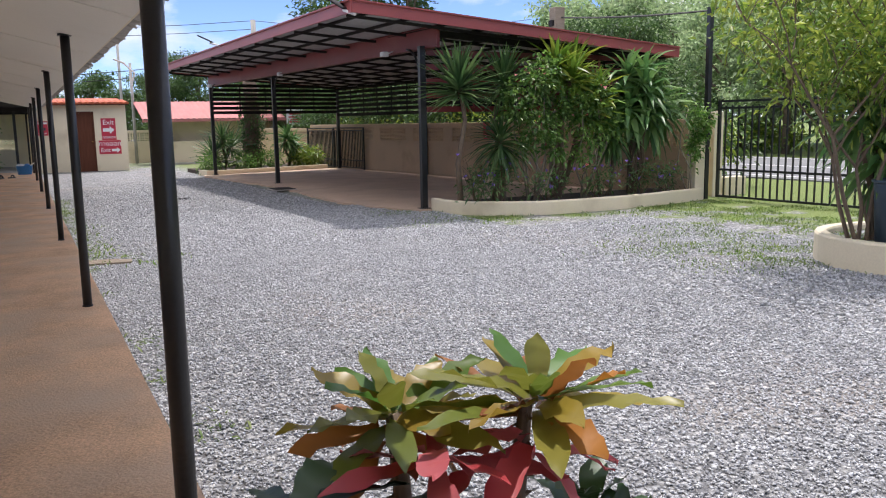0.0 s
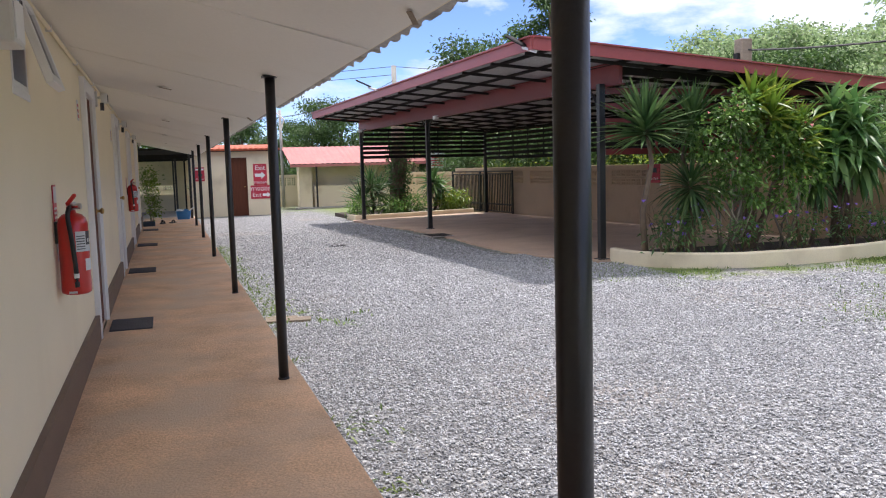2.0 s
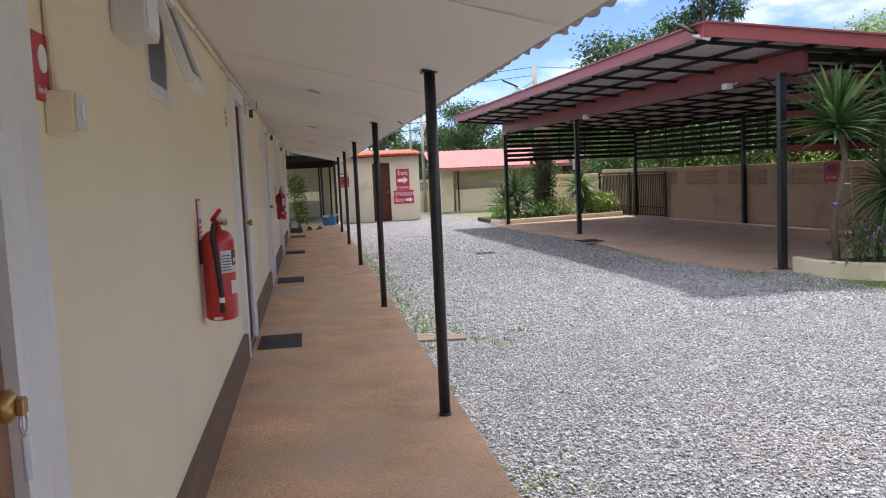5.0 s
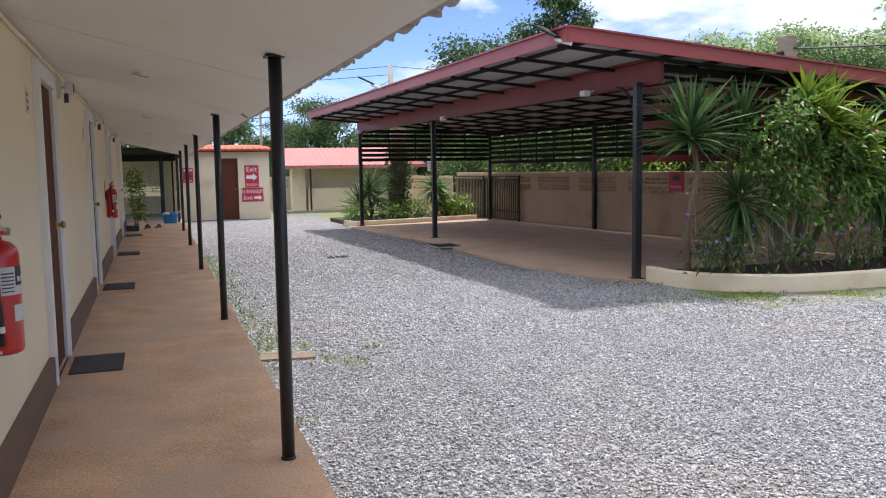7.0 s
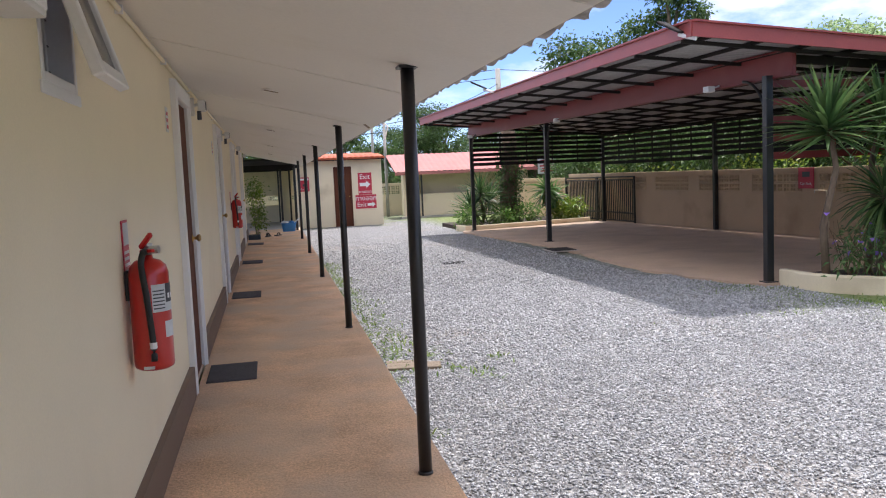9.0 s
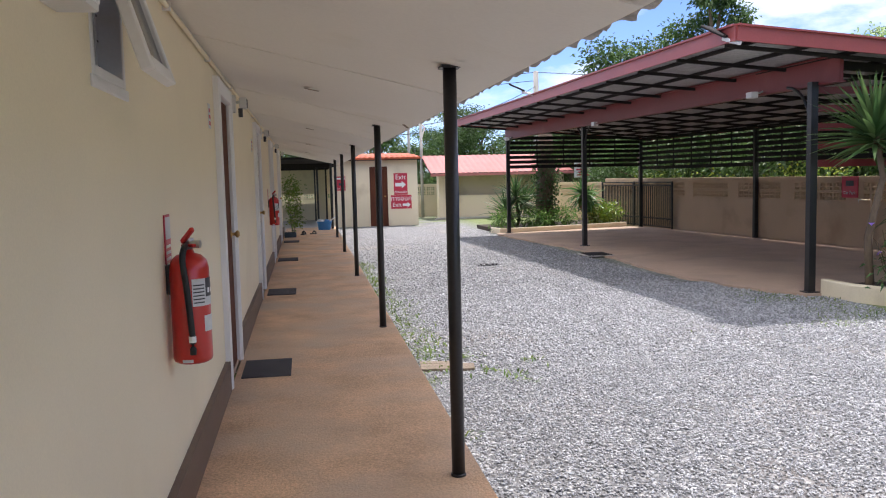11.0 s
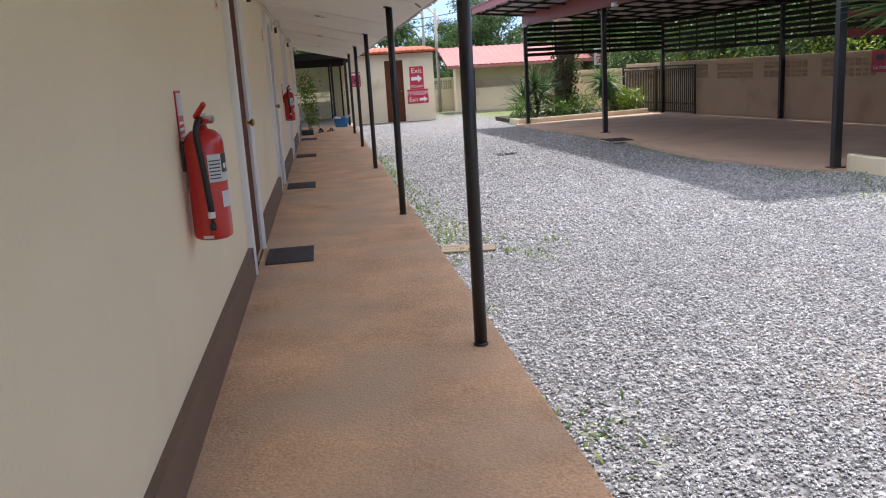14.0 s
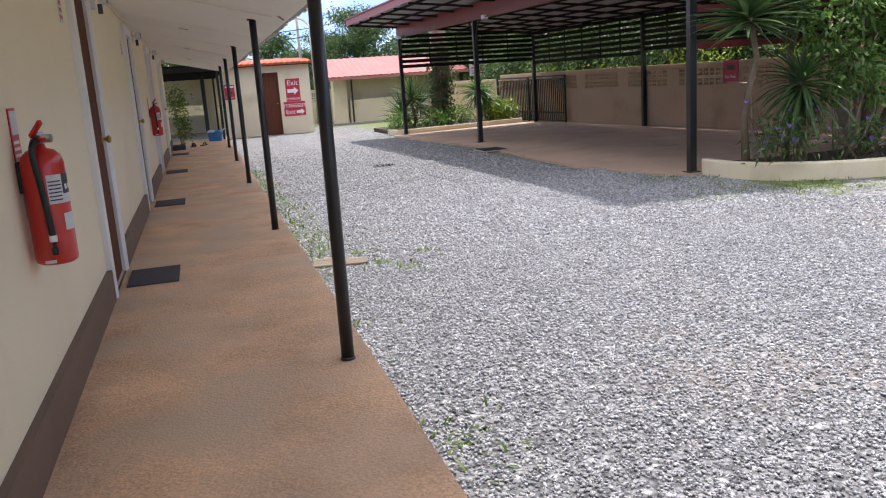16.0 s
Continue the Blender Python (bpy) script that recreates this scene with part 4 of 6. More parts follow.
# yard tree in the round planter
def branching(plant, start, height, spread, seed, levels=3, r0=0.06, lean=(0, 0), name="limb", n=3, mat=BARK):
    """Tapered limbs that fork; returns the outer tips."""
    rng = random.Random(seed)
    tips = []

    def grow(p, d, ln, r, lv):
        q = p + d * ln
        mid = p + d * ln * 0.5 + Vector((rng.uniform(-1, 1), rng.uniform(-1, 1), 0)) * ln * 0.07
        part("trunk" if lv == levels else name, tube([p, mid, q], [r, r * 0.86, r * 0.68], 8, cap=False), mat, plant, smooth=True)
        if lv == 0:
            tips.append(q)
            return
        for k in range(n):
            a = 2 * math.pi * (k + rng.uniform(-0.3, 0.3)) / n + lv
            e = Vector((math.cos(a) * spread, math.sin(a) * spread, rng.uniform(0.55, 1.1)))
            grow(q, (d * 0.7 + e).normalized(), ln * rng.uniform(0.6, 0.82), r * 0.62, lv - 1)
        tips.append(q)

    grow(Vector(start), Vector((lean[0], lean[1], 1)).normalized(), height, r0, levels)
    return tips


tree = thing("yard_tree", "slender many-stemmed tree with light yellow-green leaves", "tree")
tips = []
for i, (dx, dy, lx, ly) in enumerate([(0, 0, -0.05, 0.05), (-0.04, 0.04, -0.25, 0.1), (0.05, -0.04, 0.1, -0.12), (-0.03, -0.02, -0.42, 0.0)]):
    tips += branching(tree, (7.12 + dx, 4.9 + dy, 0.18), 0.72 + 0.12 * min(i, 3), 1.0, 70 + i, 3, 0.02, (lx, ly), mat=BARK)
keep = [t for t in tips if t.z > 1.25]
rng = random.Random(4)
leaves("crown", [(t.x, t.y, t.z, rng.uniform(0.2, 0.38), rng.uniform(0.2, 0.38), rng.uniform(0.14, 0.26)) for t in keep], 5600, 0.085, 0.036, LEAF_TREE, 72, tree, shell=0.15)
draco = yucca(7.6, 5.05, 0.2, [(7.6, 5.0, 2.05), (7.8, 5.15, 1.85), (7.5, 5.2, 1.45), (7.75, 4.85, 1.35), (7.6, 5.0, 1.05)], "dark broad-leaved dracaena in the round planter", LEAF_DROOP, 0.6, 0.08, 60, 13, -1.2, 1.0)
binn = thing("plant_tub", "slate blue plastic tub standing in the planter", "tub")
part("tub_body", lathe([(0.2, 0.19), (0.235, 0.72), (0.24, 0.79), (0.225, 0.79), (0.21, 0.6), (0.19, 0.24)], 28, (7.3, 4.62, 0)), NAVY, binn, smooth=True)
part("rim", tube([(7.3 + 0.243 * math.cos(a), 4.62 + 0.243 * math.sin(a), 0.785) for a in np.linspace(0, 2 * math.pi, 29)], 0.013, 8, cap=False), NAVY, binn, smooth=True)

# spurge with coloured leaves at the start of the walk
spurge = thing("spurge_plant", "thorny spurge with rosettes of green, orange and red leaves", "plant")
rngp = np.random.default_rng(8)
CROWNS = [((1.46, 1.66, 0.80), 20, 0.29, LEAF_SPURGE, 1, 0.05, 0.3), ((1.20, 1.82, 0.765), 20, 0.27, LEAF_SPURGE, 2, 0.0, 0.35), ((1.40, 1.60, 0.735), 8, 0.26, LEAF_RED, 3, -0.5, 0.35),
          ((1.22, 1.68, 0.715), 9, 0.27, LEAF_RED, 4, -0.12, 0.2), ((1.46, 1.66, 0.785), 8, 0.29, LEAF_ORANGE, 5, -0.1, 0.2), ((1.18, 1.82, 0.735), 8, 0.22, LEAF_ORANGE, 6, -0.35, 0.4),
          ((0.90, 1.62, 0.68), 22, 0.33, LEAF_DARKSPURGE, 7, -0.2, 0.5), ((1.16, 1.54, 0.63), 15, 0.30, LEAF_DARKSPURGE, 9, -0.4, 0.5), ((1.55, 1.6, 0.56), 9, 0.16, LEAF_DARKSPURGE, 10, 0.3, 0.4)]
for c, n, ln, mt, sd, low, dr in CROWNS:
    rg = np.random.default_rng(sd)
    base, dirs, lens = [], [], []
    top = 1.15 if low > -0.12 else 0.25
    for k in range(n):
        t = (k + 0.5) / n
        az = k * 2.39996 + sd + rg.uniform(-0.25, 0.25)
        el = top - (top - low) * t ** 0.38 + rg.uniform(-0.15, 0.15)
        base.append((c[0] + 0.018 * math.cos(az), c[1] + 0.018 * math.sin(az), c[2] - 0.05 * t))
        dirs.append((math.cos(az) * math.cos(el), math.sin(az) * math.cos(el), math.sin(el)))
        lens.append(ln * rg.uniform(0.8, 1.12) * (0.36 + 0.64 * t ** 0.45))
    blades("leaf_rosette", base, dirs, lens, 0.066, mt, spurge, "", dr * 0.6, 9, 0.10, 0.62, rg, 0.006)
for c, r in (((1.43, 1.66, 0.78), 0.02), ((1.19, 1.82, 0.74), 0.02), ((0.86, 1.62, 0.65), 0.018), ((1.18, 1.52, 0.58), 0.016), ((1.55, 1.6, 0.54), 0.012)):
    b = Vector((1.27, 1.7, 0.0))
    t = Vector(c)
    m1 = b.lerp(t, 0.45) + Vector((0.3 * (t.x - b.x), 0.3 * (t.y - b.y), -0.04))
    part("stem", tube([b, m1, b.lerp(t, 0.8) + Vector((0.1 * (t.x - b.x), 0, 0)), t], [r * 1.3, r * 1.15, r, r * 0.7], 9), BARK, spurge, smooth=True)
    bm = bmesh.new()
    for k in range(60):
        s = rngp.uniform(0.45, 1)
        p = m1.lerp(t, (s - 0.45) / 0.55)
        d = Vector(rngp.normal(0, 1, 3)).normalized()
        v = [bm.verts.new(p + d * 0.035), bm.verts.new(p + d.orthogonal() * 0.004 + d * 0.012), bm.verts.new(p - d.orthogonal() * 0.004 + d * 0.012)]
        bm.faces.new(v)
    part("thorns", bm, BARK, spurge)


# ---- gates ----
def bar_gate(name, label, p, q, top, step, rails, r=0.011):
    g = thing(name, label, "gate")
    p, q = Vector((*p, 0)), Vector((*q, 0))
    n = round((q - p).length / step)
    z0 = gz(p.y)
    for k in range(n + 1):
        c = p.lerp(q, k / n)
        part("bar", bar(c + up * (z0 + 0.06), c + up * (z0 + top - 0.09), 2 * r, 2 * r), BLACK, g)
    for z in rails:
        part("rail", bar(p + up * (z0 + z), q + up * (z0 + z), 0.035, 0.035), BLACK, g)
    for c in (p, q):
        part("stile", bar(c + up * (z0 + 0.04), c + up * (z0 + top), 0.045, 0.045), BLACK, g)
    return g


def gate_x(y):
    return 10.86 + 0.08 * (10.2 - y)


bar_gate("yard_gate", "black steel bar gate across the drive", (gate_x(10.12), 10.12), (gate_x(4.6), 4.6), 1.63, 0.125, (0.06, 0.5, 1.5, 1.61))
bar_gate("sliding_gate", "black steel bar gate beside the carport", (9.78, 22.9), (9.62, 25.0), 1.3, 0.105, (0.08, 0.3, 1.2, 1.28))
bar_gate("sliding_gate", "black steel bar gate beside the carport", (9.62, 25.05), (9.46, 27.1), 1.3, 0.105, (0.08, 0.3, 1.2, 1.28))
tall = thing("gate_pole", "tall black steel pole at the gate", "pole")
part("shaft", box(10.75, 10.28, -0.1, 10.83, 10.36, 3.12, 0.004), BLACK, tall)
part("cap", box(10.74, 10.27, 3.12, 10.84, 10.37, 3.13), BLACK, tall)
for (x, y, h, w) in ((11.25, 10.6, 1.45, 0.22), (11.7, 10.6, 0.32, 0.5)):
    tagged(part("gate_pillar", box(x - w / 2, y - 0.11, -0.1, x + w / 2, y + 0.11, h, 0.015), CREAM_FAR), "cream concrete pillar outside the gate", "pillar")
tagged(part("wall_pier", box(10.52, 10.28, -0.1, 10.73, 10.47, 1.33, 0.01), CREAM_FAR), "cream rendered pier at the wall's end", "wall", kind="structure")


# ---- road and what lies beyond ----
def strip(x0, x1, z, slope=-0.05):
    return slab([(x0 + 1.5, -60), (x1 + 1.5, -60), (x1 + 1.5 - 7.5, 90), (x0 + 1.5 - 7.5, 90)], z - 0.3, z)


tagged(part("road", strip(17.2, 25.0, 0.03), ASPHALT), "grey asphalt country road behind the gate", "road", kind="structure")
for cx in (17.7, 21.0, 24.5):
    tagged(part("road_line", strip(cx, cx + 0.12, 0.036), PRINT), "white painted road line", "marking", kind="structure")


# ---- far buildings ----
Y1, ZB = 30.15, gz(30)
shed = thing("storage_shed", "small cream store with a brown door and orange roof tiles", "shed")
for a0, a1, l0, l1 in ((1.2, 2.46, -0.3, 2.13), (3.0, 4.05, -0.3, 2.13), (2.46, 3.0, 1.86, 2.13)):
    part("wall", box(a0, Y1, l0, a1, Y1 + 0.12, l1), CREAM_FAR, shed)
part("wall", box(1.2, Y1 + 0.12, -0.3, 1.32, Y1 + 3, 2.12), CREAM_FAR, shed)
part("wall", box(3.93, Y1 + 0.12, -0.3, 4.05, Y1 + 3, 2.12), CREAM_FAR, shed)
dr = part("door", box(2.46, Y1 + 0.04, ZB, 3.0, Y1 + 0.08, 1.86, 0.004), BROWNDOOR, shed, "brown wooden door")
for a0, a1 in ((2.43, 2.47), (2.99, 3.03)):
    part("frame", box(a0, Y1 - 0.015, ZB, a1, Y1 + 0.03, 1.88), BROWNDOOR, dr)
part("frame", box(2.43, Y1 - 0.015, 1.86, 3.03, Y1 + 0.03, 1.9), BROWNDOOR, dr)
part("knob", lathe([(0.02, 0), (0.025, 0.03), (0.01, 0.045)], 10), BRASS, dr).matrix_basis = pose(2.94, Y1 + 0.04, 0.9, 90)
part("eave_board", box(1.1, Y1 - 0.28, 2.10, 4.12, Y1 - 0.25, 2.17), DARK, shed)
tile = bmesh.new()
arc = [(0.085 * math.cos(a), 0.045 * math.sin(a)) for a in np.linspace(0, math.pi, 7)]
r0 = [tile.verts.new((x, 0, z)) for x, z in arc]
r1 = [tile.verts.new((x * 0.9, 0.42, z * 0.9 + 0.015)) for x, z in arc]
for k in range(6):
    tile.faces.new((r0[k], r0[k + 1], r1[k + 1], r1[k]))
tile.faces.new(r0)
tile_mesh = bpy.data.meshes.new("roof_tile")
tile.to_mesh(tile_mesh)
tile.free()
tile_mesh.materials.append(ORANGE)
part("roof_deck", slab([(1.08, Y1 - 0.3), (4.14, Y1 - 0.3), (4.14, Y1 + 3.1), (1.08, Y1 + 3.1)], lambda x, y: 2.13 + 0.08 * (y - Y1 + 0.3), lambda x, y: 2.16 + 0.08 * (y - Y1 + 0.3)), ORANGE, shed)
for r in range(4):
    for k in range(17):
        ob = new("roof_tile", tile_mesh)
        ob.parent = shed
        ob.matrix_basis = pose(1.17 + k * 0.181, Y1 - 0.32 + r * 0.36, 2.165 + r * 0.36 * 0.08, 4)

# sign boards on the store
def board(name, label, x0, z0, x1, z1, y, mat=SIGNRED):
    s = thing(name, label, "sign")
    part("panel", box(x0, y - 0.012, z0, x1, y, z1, 0.002), mat, s)
    return s


def arrow(s, x, z, w, y):
    bm = bmesh.new()
    h = w * 0.16
    pts = [(-w / 2, -h), (w * 0.1, -h), (w * 0.1, -h * 2.2), (w / 2, 0), (w * 0.1, h * 2.2), (w * 0.1, h), (-w / 2, h)]
    bm.faces.new([bm.verts.new((x + a, y, z + b)) for a, b in pts])
    part("arrow", bm, PRINT, s)


sy = Y1 - 0.001
THAI_EXIT = "\u0e17\u0e32\u0e07\u0e2d\u0e2d\u0e01"
s1 = board("exit_sign", "red exit sign with white arrow and words", 3.24, 0.94, 3.70, 1.67, sy)
writing("Exit", 0.23, PRINT, s1, Matrix.Translation((3.47, sy - 0.015, 1.53)) @ FACE_SOUTH)
arrow(s1, 3.47, 1.28, 0.36, sy - 0.014)
writing(THAI_EXIT, 0.13, PRINT, s1, Matrix.Translation((3.47, sy - 0.015, 1.03)) @ FACE_SOUTH)
s2 = board("exit_sign", "wide red exit sign with white arrow and words", 3.13, 0.47, 3.83, 0.93, sy)
writing(THAI_EXIT, 0.22, PRINT, s2, Matrix.Translation((3.48, sy - 0.015, 0.81)) @ FACE_SOUTH)
writing("Exit", 0.2, PRINT, s2, Matrix.Translation((3.33, sy - 0.015, 0.6)) @ FACE_SOUTH)
arrow(s2, 3.66, 0.6, 0.27, sy - 0.014)
s3 = board("car_park_sign", "red car park sign with white letters", 1.3, 1.13, 1.62, 1.6, sy)
writing("Car Park", 0.07, PRINT, s3, Matrix.Translation((1.46, sy - 0.015, 1.2)) @ FACE_SOUTH)
part("bar", box(1.33, sy - 0.014, 1.5, 1.6, sy - 0.011, 1.56), PRINT, s3)
part("car_mark", box(1.4, sy - 0.014, 1.3, 1.55, sy - 0.011, 1.38), INK, s3)

# shelter with the pink roof
Y2 = 33.9
shelter = thing("pink_roof_shelter", "low cream shelter with a pink tiled roof", "shelter")
part("wall", box(5.55, Y2 + 0.5, -0.3, 10.4, Y2 + 0.62, 1.9), CREAM_FAR, shelter)
part("counter_wall", box(6.0, Y2, -0.3, 10.2, Y2 + 0.12, 0.78, 0.01), CREAM_FAR, shelter)
part("side_wall", box(5.4, Y2 - 0.1, -0.3, 5.9, Y2 + 0.5, 1.75), CREAM_FAR, shelter)
part("side_wall", box(10.2, Y2 - 0.1, -0.3, 10.4, Y2 + 0.5, 1.75), CREAM_FAR, shelter)
part("post", tube([(6.05, Y2 - 0.35, -0.2), (6.05, Y2 - 0.35, 1.7)], 0.035, 10), BLACK, shelter)
part("floor_edge", box(5.2, Y2 - 0.6, -0.3, 10.4, Y2 - 0.1, gz(34) + 0.06), CONCRETE, shelter)
V, ks = [], 150
for k in range(ks + 1):
    x = 5.0 + 5.6 * k / ks
    w = 0.02 * abs(math.sin(k * math.pi / 6))
    for r in range(9):
        yy = Y2 - 0.7 + 2.4 * r / 8
        V.append((x, yy, 1.62 + 0.3 * (2.4 * r / 8) + w + (0.02 if r % 2 == 0 else 0)))
k, r = np.meshgrid(np.arange(ks), np.arange(8), indexing="ij")
a = (k * 9 + r).ravel()
quick_mesh("roof", np.array(V), np.stack([a, a + 9, a + 10, a + 1], 1), PINK, shelter, "pink ribbed roof tiles")
part("roof_edge", box(4.98, Y2 - 0.72, 1.53, 10.62, Y2 - 0.69, 1.63), PINK, shelter)
part("roof_underside", slab([(5, Y2 - 0.68), (10.6, Y2 - 0.68), (10.6, Y2 + 1.6), (5, Y2 + 1.6)], lambda x, y: 1.56 + 0.3 * (y - Y2 + 0.68), lambda x, y: 1.58 + 0.3 * (y - Y2 + 0.68)), DARK, shelter)

# dark lean-to at the end of the walkway
lean = thing("lean_to", "dark roofed lean-to at the end of the walkway", "lean-to")
part("roof", slab([(-3.2, 26.65), (1.3, 26.65), (1.3, 33.4), (-3.2, 33.4)], lambda x, y: 2.0 + 0.1 * (33 - y) / 6, lambda x, y: 2.06 + 0.1 * (33 - y) / 6), DARK, lean)
for yy in (27.35, 29.2, 31.1, 32.9):
    part("beam", bar((-3.2, yy, 1.93), (1.15, yy, 1.93), 0.06, 0.12), DARK, lean)
for k in range(6):
    part("purlin", bar((-3 + 0.8 * k, 27.3, 1.97), (-3 + 0.8 * k, 33, 1.97), 0.04, 0.05), DARK, lean)
for xx in (0.65, 1.05):
    part("post", box(xx - 0.03, 27.4, -0.1, xx + 0.03, 27.46, 1.92), BLACK, lean)
    part("post", box(xx - 0.03, 32.7, -0.2, xx + 0.03, 32.76, 1.92), BLACK, lean)
tagged(part("lean_to_floor", box(-3.2, 27.2, -0.3, 1.2, 33.4, 0.02), CONCRETE), "grey concrete floor under the lean-to", "floor", kind="structure")
breeze_wall("wall_end", (-3.2, 33.4), (1.3, 33.4), 2.06, CREAM_FAR, band=0.74, label="cream end wall with a band of pierced blocks")

# things at the end of the walkway
basket = thing("laundry_basket", "blue plastic basket filled with pale cloths", "basket")
bm = bmesh.new()
lo, hi = [], []
for s in range(20):
    a = 2 * math.pi * s / 20
    ex, ey = math.copysign(abs(math.cos(a)) ** 0.5, math.cos(a)), math.copysign(abs(math.sin(a)) ** 0.5, math.sin(a))
    lo.append(bm.verts.new((0.78 + 0.17 * ex, 25.95 + 0.13 * ey, WALK)))
    hi.append(bm.verts.new((0.78 + 0.21 * ex, 25.95 + 0.16 * ey, WALK + 0.24)))
for s in range(20):
    bm.faces.new((lo[s], lo[(s + 1) % 20], hi[(s + 1) % 20], hi[s]))
bm.faces.new(list(reversed(lo)))
part("basket_body", bm, BLUE, basket)
rng = random.Random(3)
for k in range(6):
    a, b = Vector((0.78 + rng.uniform(-0.12, 0.12), 25.95 + rng.uniform(-0.1, 0.1), WALK + 0.2)), rng.uniform(0.05, 0.09)
    bm = bmesh.new()
    bmesh.ops.create_icosphere(bm, subdivisions=2, radius=b)
    for v in bm.verts:
        v.co = Vector((v.co.x * 1.5, v.co.y * 1.3, v.co.z * 0.8)) * (1 + 0.5 * noise.noise(v.co * 22 + Vector((k, 0, 0)))) + a + up * 0.03
    part("cloth", bm, (PRINT, BLUE, LABEL)[k % 3], basket, smooth=True)
part("brush_handle", tube([(0.9, 25.9, WALK + 0.22), (1.12, 25.85, WALK + 0.38)], 0.015, 8), PRINT, basket)
pot = thing("flower_box", "small dark plastic box at the wall", "box")
part("box_body", box(-0.27, 23.2, WALK, 0.02, 23.45, WALK + 0.12, 0.015), NAVY, pot)
part("box_fill", box(-0.25, 23.22, WALK + 0.11, 0.0, 23.43, WALK + 0.125), SOIL, pot)
sh = thing("sandal", "dark worn sandal on the walkway", "shoe", "sandals", at=pose(0.2, 24.1, WALK, 0, 0, 70))
part("sole", box(-0.13, -0.045, 0, 0.13, 0.045, 0.025, 0.012), RUBBER, sh)
part("strap", tube([(0.03, -0.045, 0.015), (0.04, -0.03, 0.06), (0.045, 0.0, 0.075), (0.04, 0.03, 0.06), (0.03, 0.045, 0.015)], 0.014, 8), RUBBER, sh)
copy_thing(sh, pose(0.2, 24.4, WALK, 0, 0, 95))
copy_thing(sh, pose(0.45, 24.3, WALK, 0, 0, 60))
shrub = bush("potted_shrub", "tall thin yellow-green shrub at the building's corner", (-0.05, 25.6, WALK), [(-0.1, 25.6, 1.3, 0.28, 0.28, 0.35), (-0.05, 25.6, 0.85, 0.22, 0.22, 0.4), (0.0, 25.6, 0.45, 0.2, 0.2, 0.3)], 1000, 0.07, 0.045, LEAF_YELLOW, 31)


# ---- fittings on the rooms' wall ----
def extinguisher(y, z):
    e = thing("fire_extinguisher", "red fire extinguisher with a black hose hung on the wall", "extinguisher", "fire extinguishers")
    c = (WALL_X + 0.09, y, z)
    body = part("cylinder", lathe([(0.06, 0), (0.074, 0.008), (0.078, 0.02), (0.078, 0.385), (0.07, 0.415), (0.05, 0.436), (0.024, 0.445), (0.02, 0.46)], 28, c), RED, e, smooth=True)
    part("valve", lathe([(0.018, 0.455), (0.018, 0.49), (0.024, 0.492), (0.024, 0.505)], 14, c), CHROME, e, smooth=True)
    part("gauge", tube([(c[0] + 0.015, y - 0.01, z + 0.48), (c[0] + 0.05, y - 0.02, z + 0.48)], 0.016, 12), CHROME, e)
    part("lever", bar((c[0] - 0.02, y - 0.01, z + 0.49), (c[0] + 0.03, y - 0.07, z + 0.545), 0.018, 0.02, bevel=0.004), RED, e)
    part("handle", bar((c[0] - 0.02, y, z + 0.475), (c[0] + 0.035, y - 0.075, z + 0.48), 0.018, 0.012, bevel=0.003), RED, e)
    hose = [(c[0] + 0.0, y - 0.02, z + 0.475), (c[0] - 0.005, y - 0.07, z + 0.47), (c[0] - 0.012, y - 0.088, z + 0.42), (c[0] + 0.0, y - 0.09, z + 0.3), (c[0] + 0.012, y - 0.09, z + 0.12), (c[0] + 0.012, y - 0.09, z + 0.045)]
    part("hose", tube(smooth3(hose), 0.0125, 10), RUBBER, e, smooth=True)
    part("hose_band", tube([(c[0] + 0.012, y - 0.09, z + 0.095), (c[0] + 0.012, y - 0.09, z + 0.12)], 0.0145, 10), PRINT, e)

    def wrap(name, a0, a1, z0, z1, mat, rr=0.0787):
        bm = bmesh.new()
        col = [[bm.verts.new((c[0] + rr * math.cos(a), y + rr * math.sin(a), z + h)) for h in (z0, z1)] for a in np.linspace(a0, a1, 9)]
        for p, q in zip(col, col[1:]):
            bm.faces.new((p[0], q[0], q[1], p[1]))
        return part(name, bm, mat, e, smooth=True)

    wrap("label_sheet", -1.35, 0.6, 0.235, 0.345, LABEL)
    wrap("label_dark", -0.6, 0.6, 0.27, 0.345, INK, 0.0790)
    wrap("label_small", -0.75, 0.1, 0.13, 0.195, LABEL)
    for k in range(6):
        wrap("print_line", -1.3, -0.68, 0.247 + 0.014 * k, 0.252 + 0.014 * k, INK, 0.0791)
    for a in (-0.45, -0.15):
        wrap("pictogram", a, a + 0.18, 0.285, 0.305, PRINT, 0.0793)
    wrap("base_label", -2.0, -1.45, 0.01, 0.022, LABEL, 0.0792)
    part("bracket", box(WALL_X, y - 0.02, z + 0.28, WALL_X + 0.05, y + 0.02, z + 0.4, 0.003), BLACK, e)
    return e


def smooth3(pts, n=4):
    out = []
    p = [Vector(q) for q in (pts[0], *pts, pts[-1])]
    for i in range(1, len(p) - 2):
        for s in range(n):
            t = s / n
            out.append(0.5 * (2 * p[i] + (p[i + 1] - p[i - 1]) * t + (2 * p[i - 1] - 5 * p[i] + 4 * p[i + 1] - p[i + 2]) * t * t + (3 * p[i] - p[i - 1] - 3 * p[i + 1] + p[i + 2]) * t ** 3))
    return out + [p[-1]]


